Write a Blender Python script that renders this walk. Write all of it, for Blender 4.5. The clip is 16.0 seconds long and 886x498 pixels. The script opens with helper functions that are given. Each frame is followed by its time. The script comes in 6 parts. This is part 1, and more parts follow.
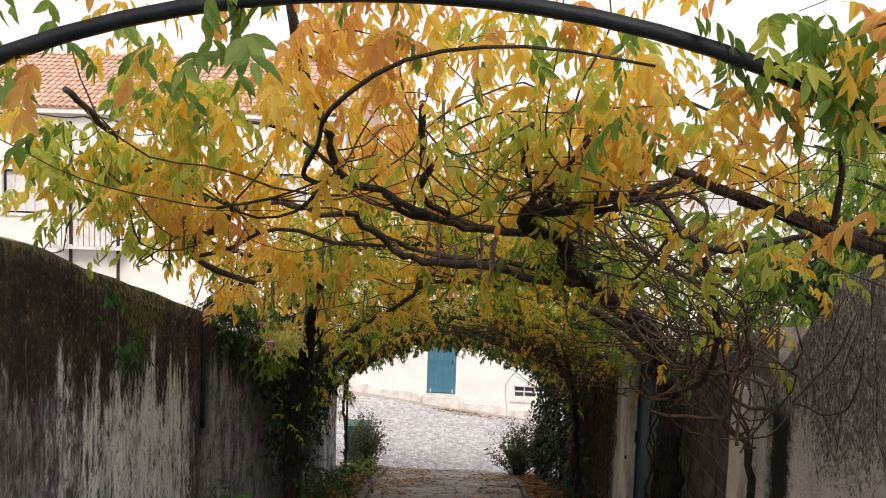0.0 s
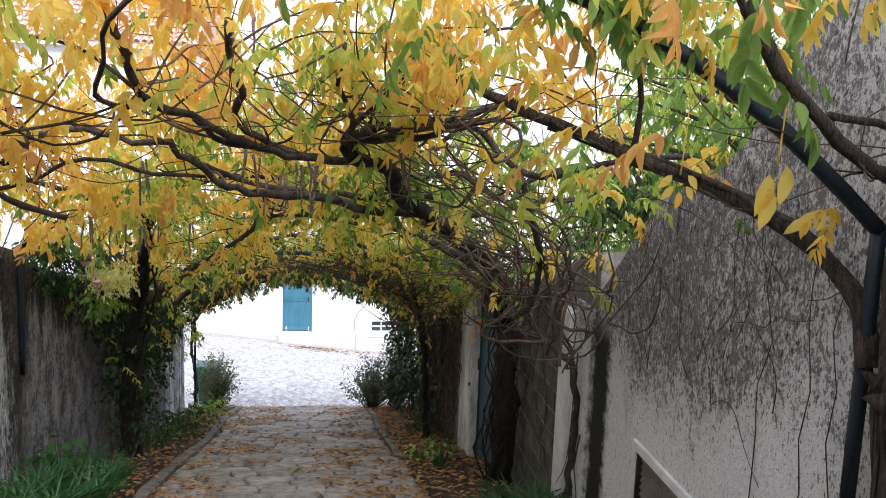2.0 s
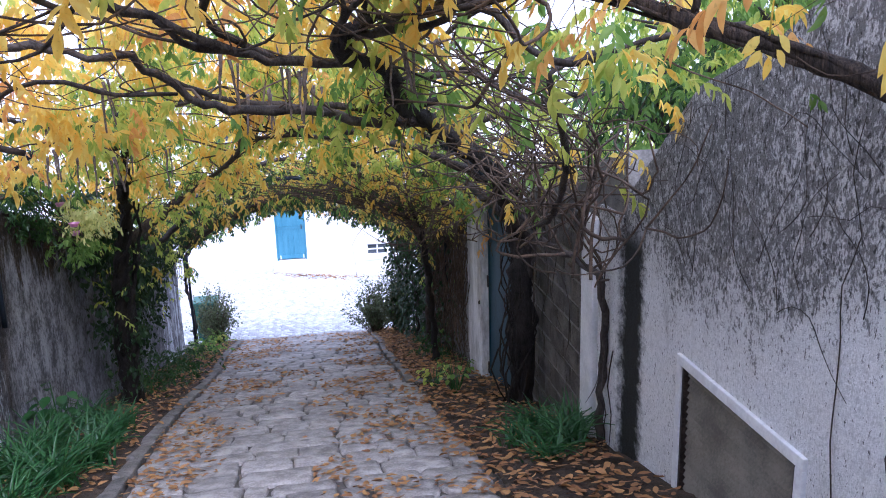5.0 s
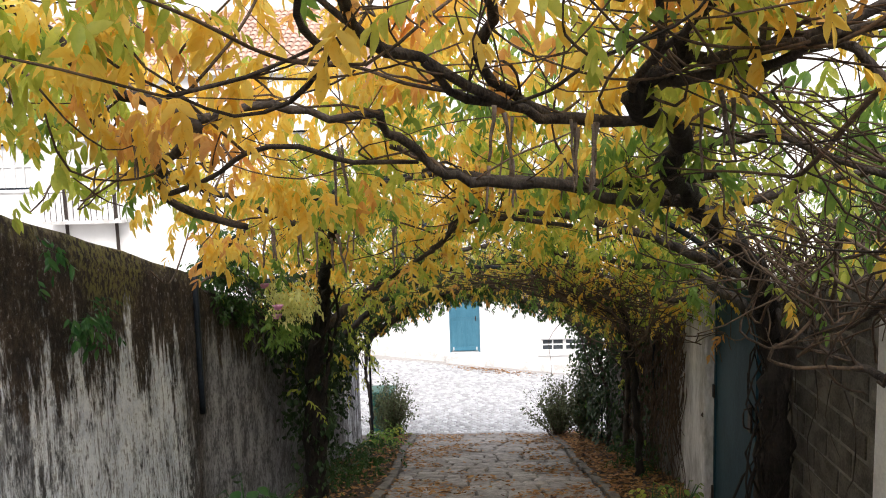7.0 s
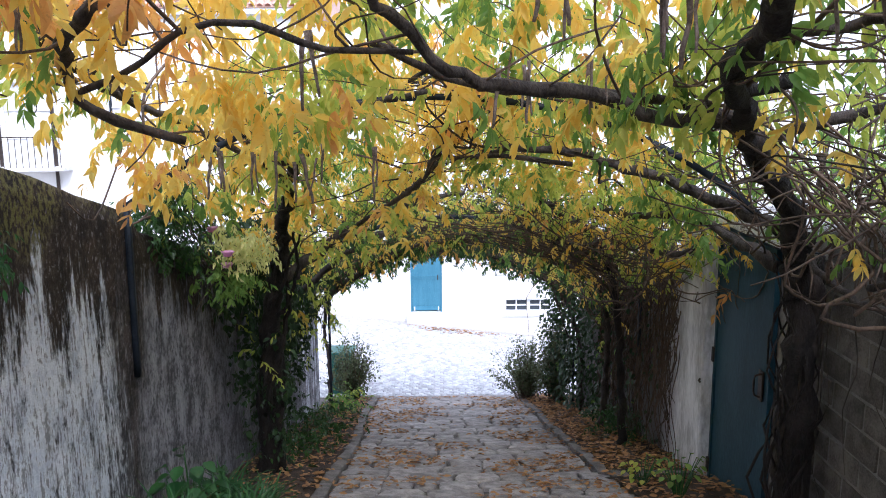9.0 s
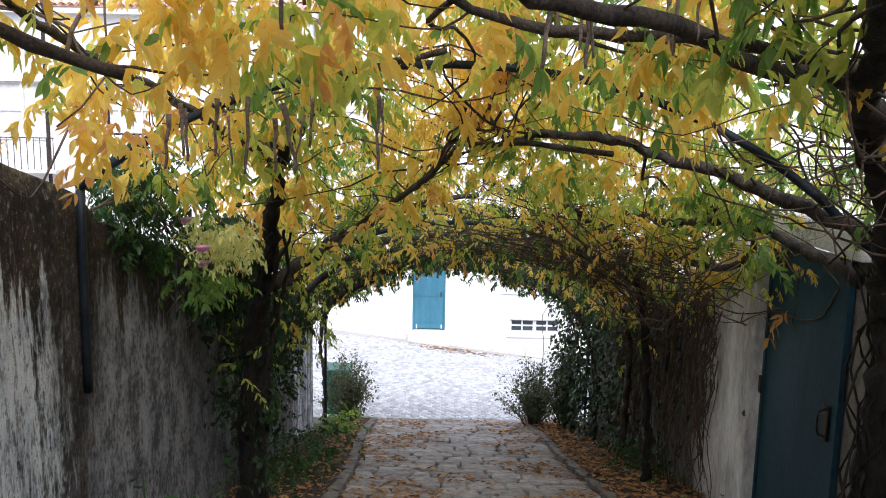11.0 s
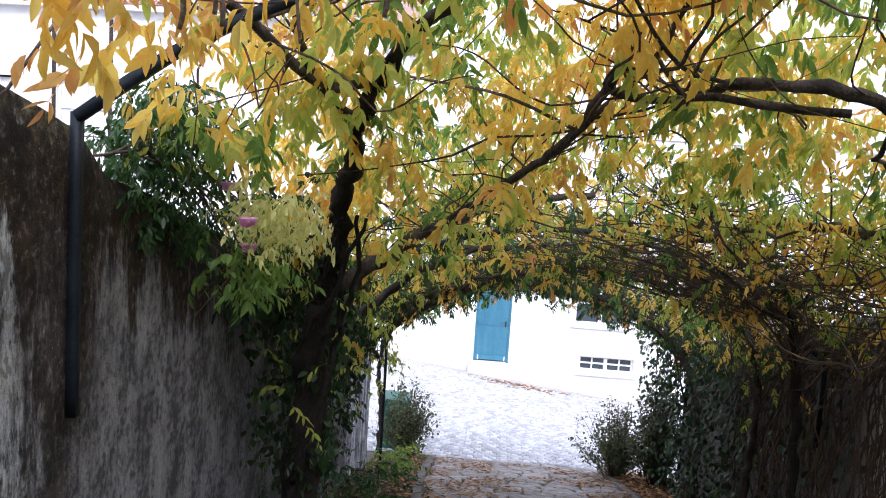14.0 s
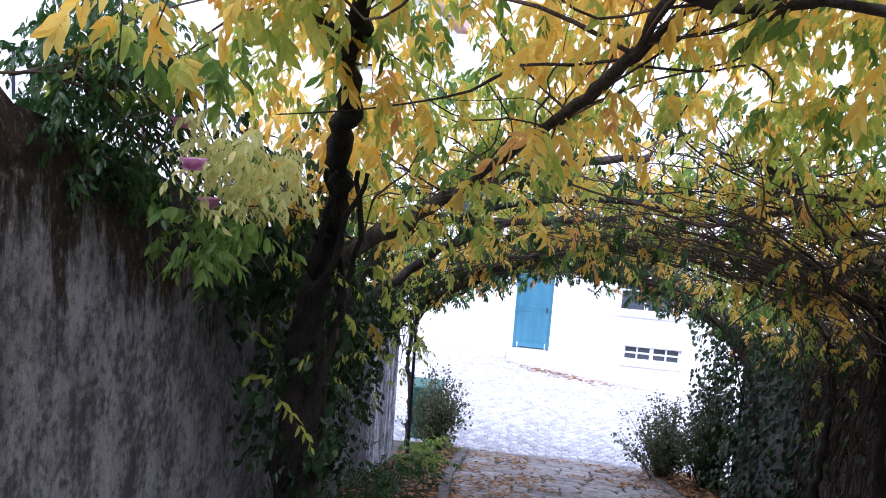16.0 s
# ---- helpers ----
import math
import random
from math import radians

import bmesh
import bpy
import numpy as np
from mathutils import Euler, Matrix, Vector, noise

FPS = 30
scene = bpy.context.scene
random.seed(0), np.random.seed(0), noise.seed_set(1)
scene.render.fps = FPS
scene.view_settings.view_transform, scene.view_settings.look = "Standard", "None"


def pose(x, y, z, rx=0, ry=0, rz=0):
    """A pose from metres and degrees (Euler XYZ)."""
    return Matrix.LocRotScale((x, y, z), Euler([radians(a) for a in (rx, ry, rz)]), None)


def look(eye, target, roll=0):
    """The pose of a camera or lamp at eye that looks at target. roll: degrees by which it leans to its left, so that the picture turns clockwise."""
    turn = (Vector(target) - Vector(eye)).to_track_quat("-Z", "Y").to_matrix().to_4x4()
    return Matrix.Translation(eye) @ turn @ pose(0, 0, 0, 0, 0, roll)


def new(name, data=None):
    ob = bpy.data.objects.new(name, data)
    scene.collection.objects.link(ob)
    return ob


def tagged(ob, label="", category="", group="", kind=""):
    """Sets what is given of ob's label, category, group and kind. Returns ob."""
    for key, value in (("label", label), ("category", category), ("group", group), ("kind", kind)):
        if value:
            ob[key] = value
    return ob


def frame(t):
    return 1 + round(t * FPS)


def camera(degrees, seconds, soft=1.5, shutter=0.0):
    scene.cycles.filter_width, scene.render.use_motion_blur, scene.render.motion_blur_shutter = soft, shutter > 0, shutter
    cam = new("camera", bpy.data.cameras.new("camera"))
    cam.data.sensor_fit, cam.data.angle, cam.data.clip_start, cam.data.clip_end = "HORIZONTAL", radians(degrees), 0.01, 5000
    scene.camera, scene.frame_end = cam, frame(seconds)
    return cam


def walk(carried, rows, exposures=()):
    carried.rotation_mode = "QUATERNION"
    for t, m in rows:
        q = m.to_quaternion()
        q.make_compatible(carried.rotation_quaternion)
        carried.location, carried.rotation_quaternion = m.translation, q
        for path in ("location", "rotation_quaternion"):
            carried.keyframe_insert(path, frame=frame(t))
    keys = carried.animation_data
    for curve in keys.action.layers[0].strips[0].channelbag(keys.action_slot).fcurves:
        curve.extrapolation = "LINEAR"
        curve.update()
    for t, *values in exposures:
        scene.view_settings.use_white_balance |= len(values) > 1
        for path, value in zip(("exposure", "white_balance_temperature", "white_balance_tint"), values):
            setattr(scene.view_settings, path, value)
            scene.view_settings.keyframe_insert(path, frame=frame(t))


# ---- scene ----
cam = camera(57.1, 16.0, soft=1.0)
METRES, EYE, TILT, LEAN, TURN = 6.5, 1.55, 0.0, 0.0, 2.2
ROWS = [
    (0.0, 0.0, 0.0, 0.0, 0.15, -4.5, -1.89),
    (0.5, 0.0023, 0.0003, 0.001, 0.03, -5.26, -2.24),
    (1.0, 0.0176, 0.0059, -0.0041, -2.28, -6.32, -2.37),
    (1.5, 0.0271, 0.007, -0.0052, -6.32, -7.48, -2.42),
    (2.0, 0.0337, 0.0096, -0.0071, -9.61, -8.59, -2.17),
    (2.5, 0.0401, 0.0114, -0.0086, -11.87, -9.71, -1.38),
    (3.0, 0.04, 0.0139, -0.0133, -13.17, -11.2, -0.74),
    (5.5, 0.0144, 0.1264, -0.0291, -10.83, -14.49, 1.95),
    (6.0, -0.0145, 0.1535, -0.0347, -10.15, -12.46, 0.94),
    (6.5, -0.0378, 0.1885, -0.0497, -2.56, -9.95, 1.66),
    (7.0, -0.0388, 0.2302, -0.0521, 0.4, -7.44, 1.75),
    (7.5, -0.0576, 0.2633, -0.059, 0.36, -7.81, 1.62),
    (8.0, -0.0675, 0.299, -0.0823, 0.67, -8.28, 1.33),
    (8.5, -0.0554, 0.3404, -0.0879, 0.15, -9.41, 1.15),
    (9.0, -0.0664, 0.3734, -0.0947, -2.49, -10.22, 0.42),
    (11.5, -0.0782, 0.5507, -0.1437, -1.96, -7.86, -1.99),
    (12.0, -0.0913, 0.5858, -0.1467, -2.22, -6.94, -3.19),
    (12.5, -0.1045, 0.6185, -0.1571, -1.83, -6.84, -3.59),
    (13.0, -0.1109, 0.6717, -0.1708, 0.33, -5.66, -3.88),
    (13.5, -0.1233, 0.7128, -0.1828, -0.01, -6.33, -3.93),
    (14.0, -0.123, 0.7468, -0.2061, 2.12, -6.8, -3.71),
    (14.5, -0.12, 0.7822, -0.2124, 3.01, -7.61, -4.4),
    (15.0, -0.1232, 0.8202, -0.2128, 2.84, -8.2, -4.31),
    (15.5, -0.1257, 0.8482, -0.2232, 3.92, -8.19, -4.01),
    (16.0, -0.1069, 0.8817, -0.2371, 5.3, -8.02, -4.16),
]
EXPOSURES = [(0.0, 0.58, 7300, 17), (1.0, 0.78, 7000, 16), (2.5, 1.32, 5500, 17), (3.2, 1.5, 5000, 20), (5.5, 1.52, 5100, 26), (6.5, 1.3, 6000, 17), (7.5, 0.95, 6900, 14), (9.0, 1.35, 5500, 19), (11.5, 1.08, 6000, 15), (12.5, 1.12, 5650, 16), (13.5, 1.12, 6000, 17), (14.0, 1.24, 5700, 20), (16.0, 1.36, 5350, 26)]
walk(cam, [(t, pose(0, 0, EYE, TILT, LEAN, TURN) @ pose(METRES * x, METRES * y, METRES * z, 90 + pitch, roll, yaw)) for t, x, y, z, yaw, pitch, roll in ROWS], EXPOSURES)

# ---- light ----
world = bpy.data.worlds.new("sky")
scene.world = world
world.use_nodes = True
wn, wl = world.node_tree.nodes, world.node_tree.links
sky = wn.new("ShaderNodeTexSky")
sky.sky_type = "NISHITA"
sky.sun_disc = False
sky.sun_elevation, sky.sun_rotation = radians(48), radians(200)
sky.air_density, sky.dust_density = 1.0, 1.5
# an overcast sky: the clear sky's colour mostly washed out
cloud = wn.new("ShaderNodeHueSaturation")
cloud.inputs["Saturation"].default_value = 0.22
wl.new(sky.outputs["Color"], cloud.inputs["Color"])
veil = wn.new("ShaderNodeMix")
veil.data_type = "RGBA"
veil.inputs[0].default_value, veil.inputs[7].default_value = 0.6, (4.3, 4.4, 4.6, 1)
wl.new(cloud.outputs["Color"], veil.inputs[6])
wl.new(veil.outputs[2], wn["Background"].inputs["Color"])
wn["Background"].inputs["Strength"].default_value = 0.15
sun = new("sun", bpy.data.lights.new("sun", "SUN"))
sun.data.energy, sun.data.angle, sun.data.color = 1.5, radians(25), (1.0, 0.96, 0.9)
sun.matrix_world = look((8, -20, 26), (0, 8, 0))

rng = np.random.default_rng(7)
rnd = random.Random(11)


# ---- materials ----
def nodes_of(m):
    return m.node_tree.nodes, m.node_tree.links


def mix_rgb(n, l, fac, a, b, mode="MIX"):
    x = n.new("ShaderNodeMix")
    x.data_type, x.blend_type = "RGBA", mode
    for sock, v in ((x.inputs[0], fac), (x.inputs[6], a), (x.inputs[7], b)):
        if isinstance(v, (int, float)):
            sock.default_value = v
        elif isinstance(v, tuple):
            sock.default_value = (*v, 1) if len(v) == 3 else v
        else:
            l.new(v, sock)
    return x.outputs[2]


def noise_tex(n, l, scale, stretch=(1, 1, 1), detail=6, rough=0.6, distort=0.0):
    geo = n.new("ShaderNodeNewGeometry")
    mp = n.new("ShaderNodeMapping")
    mp.inputs["Scale"].default_value = stretch
    l.new(geo.outputs["Position"], mp.inputs["Vector"])
    t = n.new("ShaderNodeTexNoise")
    t.inputs["Scale"].default_value, t.inputs["Detail"].default_value = scale, detail
    t.inputs["Roughness"].default_value, t.inputs["Distortion"].default_value = rough, distort
    l.new(mp.outputs["Vector"], t.inputs["Vector"])
    return t.outputs["Fac"]


def ramp(n, l, v, lo, hi):
    r = n.new("ShaderNodeMapRange")
    r.interpolation_type = "SMOOTHSTEP"
    r.inputs["From Min"].default_value, r.inputs["From Max"].default_value = lo, hi
    l.new(v, r.inputs["Value"])
    return r.outputs["Result"]


def math_node(n, l, op, a, b=None, c=None):
    x = n.new("ShaderNodeMath")
    x.operation = op
    for k, v in enumerate((a, b, c)):
        if v is None:
            continue
        if isinstance(v, (int, float)):
            x.inputs[k].default_value = v
        else:
            l.new(v, x.inputs[k])
    return x.outputs[0]


def bump(n, l, b, height, strength, dist=0.01):
    x = n.new("ShaderNodeBump")
    x.inputs["Strength"].default_value, x.inputs["Distance"].default_value = strength, dist
    l.new(height, x.inputs["Height"])
    l.new(x.outputs["Normal"], b.inputs["Normal"])


def grainy(name, c1, c2, scale=3.0, fine=40.0, rough=0.85, metal=0.0, relief=0.4, stretch=(1, 1, 1), per_piece=0.0, dist=0.01):
    """A surface of two colours mixed by coarse and fine noise, with relief; per_piece varies it from piece to piece."""
    m = bpy.data.materials.new(name)
    m.use_nodes = True
    n, l = nodes_of(m)
    b = n["Principled BSDF"]
    big = noise_tex(n, l, scale, stretch)
    small = noise_tex(n, l, fine, stretch, 4)
    f = ramp(n, l, math_node(n, l, "MULTIPLY_ADD", small, 0.45, math_node(n, l, "MULTIPLY", big, 0.75)), 0.42, 0.78)
    col = mix_rgb(n, l, f, c1, c2)
    if per_piece:
        info, geo = n.new("ShaderNodeObjectInfo"), n.new("ShaderNodeNewGeometry")
        r = math_node(n, l, "FRACT", math_node(n, l, "ADD", info.outputs["Random"], geo.outputs["Random Per Island"]))
        hs = n.new("ShaderNodeHueSaturation")
        l.new(math_node(n, l, "MULTIPLY_ADD", r, per_piece, 1 - per_piece / 2), hs.inputs["Value"])
        l.new(col, hs.inputs["Color"])
        col = hs.outputs["Color"]
    l.new(col, b.inputs["Base Color"])
    b.inputs["Roughness"].default_value, b.inputs["Metallic"].default_value = rough, metal
    bump(n, l, b, math_node(n, l, "ADD", big, small), relief, dist)
    return m


def leafy(name, c1, c2, through_light=0.5, rough=0.5):
    """A leaf: two colours, varied from leaflet to leaflet, lit through from behind."""
    m = bpy.data.materials.new(name)
    m.use_nodes = True
    n, l = nodes_of(m)
    b, out = n["Principled BSDF"], n["Material Output"]
    geo, info = n.new("ShaderNodeNewGeometry"), n.new("ShaderNodeObjectInfo")
    r = math_node(n, l, "FRACT", math_node(n, l, "ADD", geo.outputs["Random Per Island"], info.outputs["Random"]))
    spot = noise_tex(n, l, 30, detail=3)
    f = math_node(n, l, "ADD", math_node(n, l, "MULTIPLY", r, 0.75), math_node(n, l, "MULTIPLY_ADD", spot, 0.8, -0.3))
    col = mix_rgb(n, l, f, c1, c2)
    blot = ramp(n, l, noise_tex(n, l, 55, detail=2), 0.62, 0.72)
    col = mix_rgb(n, l, math_node(n, l, "MULTIPLY", blot, 0.22), col, (0.16, 0.07, 0.02))
    l.new(col, b.inputs["Base Color"])
    b.inputs["Roughness"].default_value = rough
    tr = n.new("ShaderNodeBsdfTranslucent")
    l.new(col, tr.inputs["Color"])
    mx = n.new("ShaderNodeMixShader")
    mx.inputs[0].default_value = through_light
    l.new(b.outputs[0], mx.inputs[1])
    l.new(tr.outputs[0], mx.inputs[2])
    l.new(mx.outputs[0], out.inputs["Surface"])
    bump(n, l, b, noise_tex(n, l, 60, detail=3), 0.25, 0.004)
    return m


SLOPE = 0.276


def above_lane(n, l):
    """Height over the sloping lane, and the position's axes."""
    geo, sep = n.new("ShaderNodeNewGeometry"), n.new("ShaderNodeSeparateXYZ")
    l.new(geo.outputs["Position"], sep.inputs[0])
    return math_node(n, l, "MULTIPLY_ADD", sep.outputs["Y"], SLOPE, sep.outputs["Z"]), sep.outputs


def old_wall_mat(name, west):
    """Old lime plaster: run-down streaks, algae and lichen over the upper part, moss on top."""
    m = bpy.data.materials.new(name)
    m.use_nodes = True
    n, l = nodes_of(m)
    b = n["Principled BSDF"]
    h, ax = above_lane(n, l)
    streak = noise_tex(n, l, 3.4, (1, 1, 0.28), 9, 0.7, 0.5)
    streak2 = noise_tex(n, l, 9.0, (1, 1, 0.17), 8, 0.7, 0.4)
    fleck = noise_tex(n, l, 17.0, (1, 0.5, 0.7), 7, 0.7)
    cloudy = noise_tex(n, l, 1.1, (1, 1, 0.7), 6, 0.65)
    fine = noise_tex(n, l, 90, (1, 1, 1), 3)
    drips = math_node(n, l, "ADD", math_node(n, l, "MULTIPLY", streak, 0.6), math_node(n, l, "MULTIPLY", streak2, 0.4))
    if west:
        # lime runs down in long drips under a dark crust; past the first post the plaster is soot grey, darker again
        # where shade is painted in
        d1, d2 = noise_tex(n, l, 3.4, (1, 1, 0.13), 6, 0.6, 0.3), noise_tex(n, l, 9.0, (1, 1, 0.11), 7, 0.68, 0.4)
        d3 = noise_tex(n, l, 26.0, (1, 1, 0.28), 7, 0.7, 0.5)
        mott, pebble = noise_tex(n, l, 6.0, (1, 0.8, 0.6), 6, 0.65), noise_tex(n, l, 34.0, (1, 0.8, 0.6), 5, 0.66)
        drip = math_node(n, l, "MULTIPLY_ADD", d1, 0.36, math_node(n, l, "MULTIPLY_ADD", d2, 0.38, math_node(n, l, "MULTIPLY", d3, 0.26)))
        grit = math_node(n, l, "ADD", math_node(n, l, "MULTIPLY", mott, 0.5), math_node(n, l, "MULTIPLY", pebble, 0.5))
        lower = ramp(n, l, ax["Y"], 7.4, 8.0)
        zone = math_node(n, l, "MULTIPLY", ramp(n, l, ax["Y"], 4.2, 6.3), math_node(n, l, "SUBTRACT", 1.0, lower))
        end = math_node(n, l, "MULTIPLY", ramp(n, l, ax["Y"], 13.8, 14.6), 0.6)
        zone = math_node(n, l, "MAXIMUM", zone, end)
        # the blue cast of lime and greys puts cool sky light into their colour
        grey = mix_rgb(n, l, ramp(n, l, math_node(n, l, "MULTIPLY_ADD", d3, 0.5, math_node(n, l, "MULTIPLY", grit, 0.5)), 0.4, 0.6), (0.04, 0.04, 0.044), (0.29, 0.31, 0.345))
        sooty_shaded = mix_rgb(n, l, ramp(n, l, math_node(n, l, "MULTIPLY_ADD", d1, 0.15, math_node(n, l, "MULTIPLY", grit, 0.85)), 0.42, 0.6), (0.09, 0.09, 0.102), (0.45, 0.455, 0.5))
        # shade under the vines, mixed into the plaster colour from y 9.2 to 14.8
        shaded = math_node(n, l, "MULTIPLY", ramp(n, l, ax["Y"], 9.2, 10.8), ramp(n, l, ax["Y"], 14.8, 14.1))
        sooty_shaded = mix_rgb(n, l, math_node(n, l, "MULTIPLY", shaded, 0.5), sooty_shaded, (0.05, 0.046, 0.042))
        grey = mix_rgb(n, l, lower, grey, sooty_shaded)
        lime = mix_rgb(n, l, ramp(n, l, grit, 0.38, 0.58), (0.58, 0.64, 0.73), (0.86, 0.91, 0.97))
        v = math_node(n, l, "MULTIPLY_ADD", math_node(n, l, "SUBTRACT", zone, math_node(n, l, "MULTIPLY", math_node(n, l, "SUBTRACT", lower, end), 0.45)), 0.13, math_node(n, l, "MULTIPLY_ADD", grit, 0.3, math_node(n, l, "MULTIPLY", drip, 0.9)))
        base = mix_rgb(n, l, ramp(n, l, v, 0.645, 0.72), grey, lime)
        thin = noise_tex(n, l, 22.0, (1, 1, 0.12), 8, 0.72, 0.8)
        worn = math_node(n, l, "MULTIPLY_ADD", thin, 0.4, math_node(n, l, "MULTIPLY_ADD", pebble, 0.35, math_node(n, l, "MULTIPLY", d2, 0.25)))
        base = mix_rgb(n, l, math_node(n, l, "MULTIPLY", ramp(n, l, worn, 0.505, 0.56), math_node(n, l, "MULTIPLY_ADD", lower, -0.4, 0.68)), base, (0.035, 0.034, 0.036))
        # the crust's edge hangs down in tongues
        lim = math_node(n, l, "ADD", h, math_node(n, l, "MULTIPLY_ADD", drip, -4.0, 2.0))
        lim = math_node(n, l, "MULTIPLY_ADD", ramp(n, l, ax["Y"], 6.3, 5.2), 0.15, math_node(n, l, "MULTIPLY_ADD", lower, -0.12, lim))
        algae = ramp(n, l, math_node(n, l, "MULTIPLY_ADD", grit, 0.35, lim), 1.7, 2.0)
        band = math_node(n, l, "ABSOLUTE", math_node(n, l, "SUBTRACT", ax["Y"], 7.8))
        band = ramp(n, l, math_node(n, l, "MULTIPLY_ADD", drip, 1.2, math_node(n, l, "MULTIPLY_ADD", h, -0.12, band)), 0.85, 0.5)
        algae = math_node(n, l, "MAXIMUM", algae, math_node(n, l, "MULTIPLY", band, 0.9))
        dark = mix_rgb(n, l, ramp(n, l, grit, 0.4, 0.62), (0.009, 0.006, 0.004), (0.06, 0.04, 0.026))
        base = mix_rgb(n, l, math_node(n, l, "MULTIPLY", algae, math_node(n, l, "MULTIPLY_ADD", ramp(n, l, pebble, 0.56, 0.68), -0.35, 1.0)), base, dark)
        fleck2 = math_node(n, l, "MULTIPLY", ramp(n, l, noise_tex(n, l, 50.0, (1, 0.8, 0.6), 6, 0.72), 0.58, 0.66), ramp(n, l, mott, 0.45, 0.6))
        base = mix_rgb(n, l, math_node(n, l, "MULTIPLY", fleck2, 0.7), base, (0.4, 0.39, 0.4))
        patch = math_node(n, l, "MULTIPLY", ramp(n, l, ax["Y"], 5.9, 6.3), ramp(n, l, ax["Y"], 7.1, 6.7))
        moss = math_node(n, l, "ADD", math_node(n, l, "MULTIPLY_ADD", cloudy, 0.9, h), math_node(n, l, "MULTIPLY", patch, 0.35))
        moss = math_node(n, l, "MULTIPLY", ramp(n, l, moss, 2.72, 3.0), ramp(n, l, pebble, 0.45, 0.55))
        base = mix_rgb(n, l, moss, base, (0.13, 0.125, 0.035))
        crust = ramp(n, l, math_node(n, l, "MULTIPLY_ADD", grit, 0.25, h), 2.5, 2.58)
        base = mix_rgb(n, l, math_node(n, l, "MULTIPLY", crust, 0.6), base, (0.3, 0.265, 0.18))
    else:
        edge = math_node(n, l, "ADD", ax["Z"], math_node(n, l, "MULTIPLY_ADD", cloudy, 2.0, -1.0))
        edge = math_node(n, l, "ADD", edge, math_node(n, l, "MULTIPLY_ADD", drips, 0.8, -0.4))
        dens = math_node(n, l, "MULTIPLY", ramp(n, l, edge, -0.3, 0.45), math_node(n, l, "MULTIPLY_ADD", ramp(n, l, ax["Y"], 2.4, 3.6), 0.6, 0.4))
        dens = math_node(n, l, "MAXIMUM", dens, math_node(n, l, "MULTIPLY", ramp(n, l, ax["Y"], 2.9, 2.3), 0.8))
        fl = noise_tex(n, l, 24.0, (1, 1, 0.75), 10, 0.8, 0.5)
        sp = noise_tex(n, l, 75.0, (1, 1, 0.6), 6, 0.72)
        base = mix_rgb(n, l, ramp(n, l, math_node(n, l, "MULTIPLY_ADD", sp, 0.5, math_node(n, l, "MULTIPLY", fl, 0.5)), 0.38, 0.6), (0.56, 0.55, 0.53), (0.88, 0.87, 0.85))
        film = math_node(n, l, "MULTIPLY", dens, ramp(n, l, cloudy, 0.25, 0.6))
        base = mix_rgb(n, l, math_node(n, l, "MULTIPLY", film, 0.3), base, (0.32, 0.31, 0.29))
        mixed = math_node(n, l, "MULTIPLY_ADD", fl, 0.55, math_node(n, l, "MULTIPLY_ADD", sp, 0.35, math_node(n, l, "MULTIPLY", cloudy, 0.1)))
        spots = ramp(n, l, math_node(n, l, "MULTIPLY_ADD", dens, 0.085, mixed), 0.53, 0.595)
        base = mix_rgb(n, l, math_node(n, l, "MULTIPLY", spots, 0.85), base, (0.07, 0.065, 0.058))
        black = ramp(n, l, math_node(n, l, "MULTIPLY_ADD", dens, 0.06, noise_tex(n, l, 40.0, (1, 1, 0.5), 6, 0.74, 0.3)), 0.6, 0.65)
        base = mix_rgb(n, l, math_node(n, l, "MULTIPLY", black, 0.9), base, (0.022, 0.02, 0.017))
        nick = math_node(n, l, "MULTIPLY", ramp(n, l, noise_tex(n, l, 36.0, (1, 1, 0.8), 6, 0.7), 0.58, 0.66), ramp(n, l, cloudy, 0.4, 0.6))
        base = mix_rgb(n, l, math_node(n, l, "MULTIPLY", nick, 0.6), base, (0.16, 0.145, 0.125))
        base = mix_rgb(n, l, math_node(n, l, "MULTIPLY", ramp(n, l, streak2, 0.56, 0.68), 0.3), base, (0.24, 0.22, 0.2))
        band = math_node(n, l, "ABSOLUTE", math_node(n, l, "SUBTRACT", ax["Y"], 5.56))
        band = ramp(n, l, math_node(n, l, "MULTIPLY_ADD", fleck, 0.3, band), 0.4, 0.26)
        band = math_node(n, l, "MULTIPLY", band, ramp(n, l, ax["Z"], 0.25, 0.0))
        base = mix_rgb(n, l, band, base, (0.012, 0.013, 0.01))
        # past y 10.9, behind hedge and dry stems, the plaster turns dark brown
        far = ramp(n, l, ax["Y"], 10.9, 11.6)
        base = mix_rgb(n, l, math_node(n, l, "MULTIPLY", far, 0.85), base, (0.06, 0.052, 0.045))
    l.new(base, b.inputs["Base Color"])
    b.inputs["Roughness"].default_value = 0.93
    hgt = math_node(n, l, "ADD", math_node(n, l, "ADD", fleck, math_node(n, l, "MULTIPLY", fine, 0.4)), math_node(n, l, "MULTIPLY", cloudy, 1.5))
    bump(n, l, b, hgt, 0.8, 0.025)
    return m


def glass_mat():
    m = bpy.data.materials.new("window_glass")
    m.use_nodes = True
    b = m.node_tree.nodes["Principled BSDF"]
    b.inputs["Base Color"].default_value = (0.05, 0.06, 0.07, 1)
    b.inputs["Roughness"].default_value = 0.06
    return m


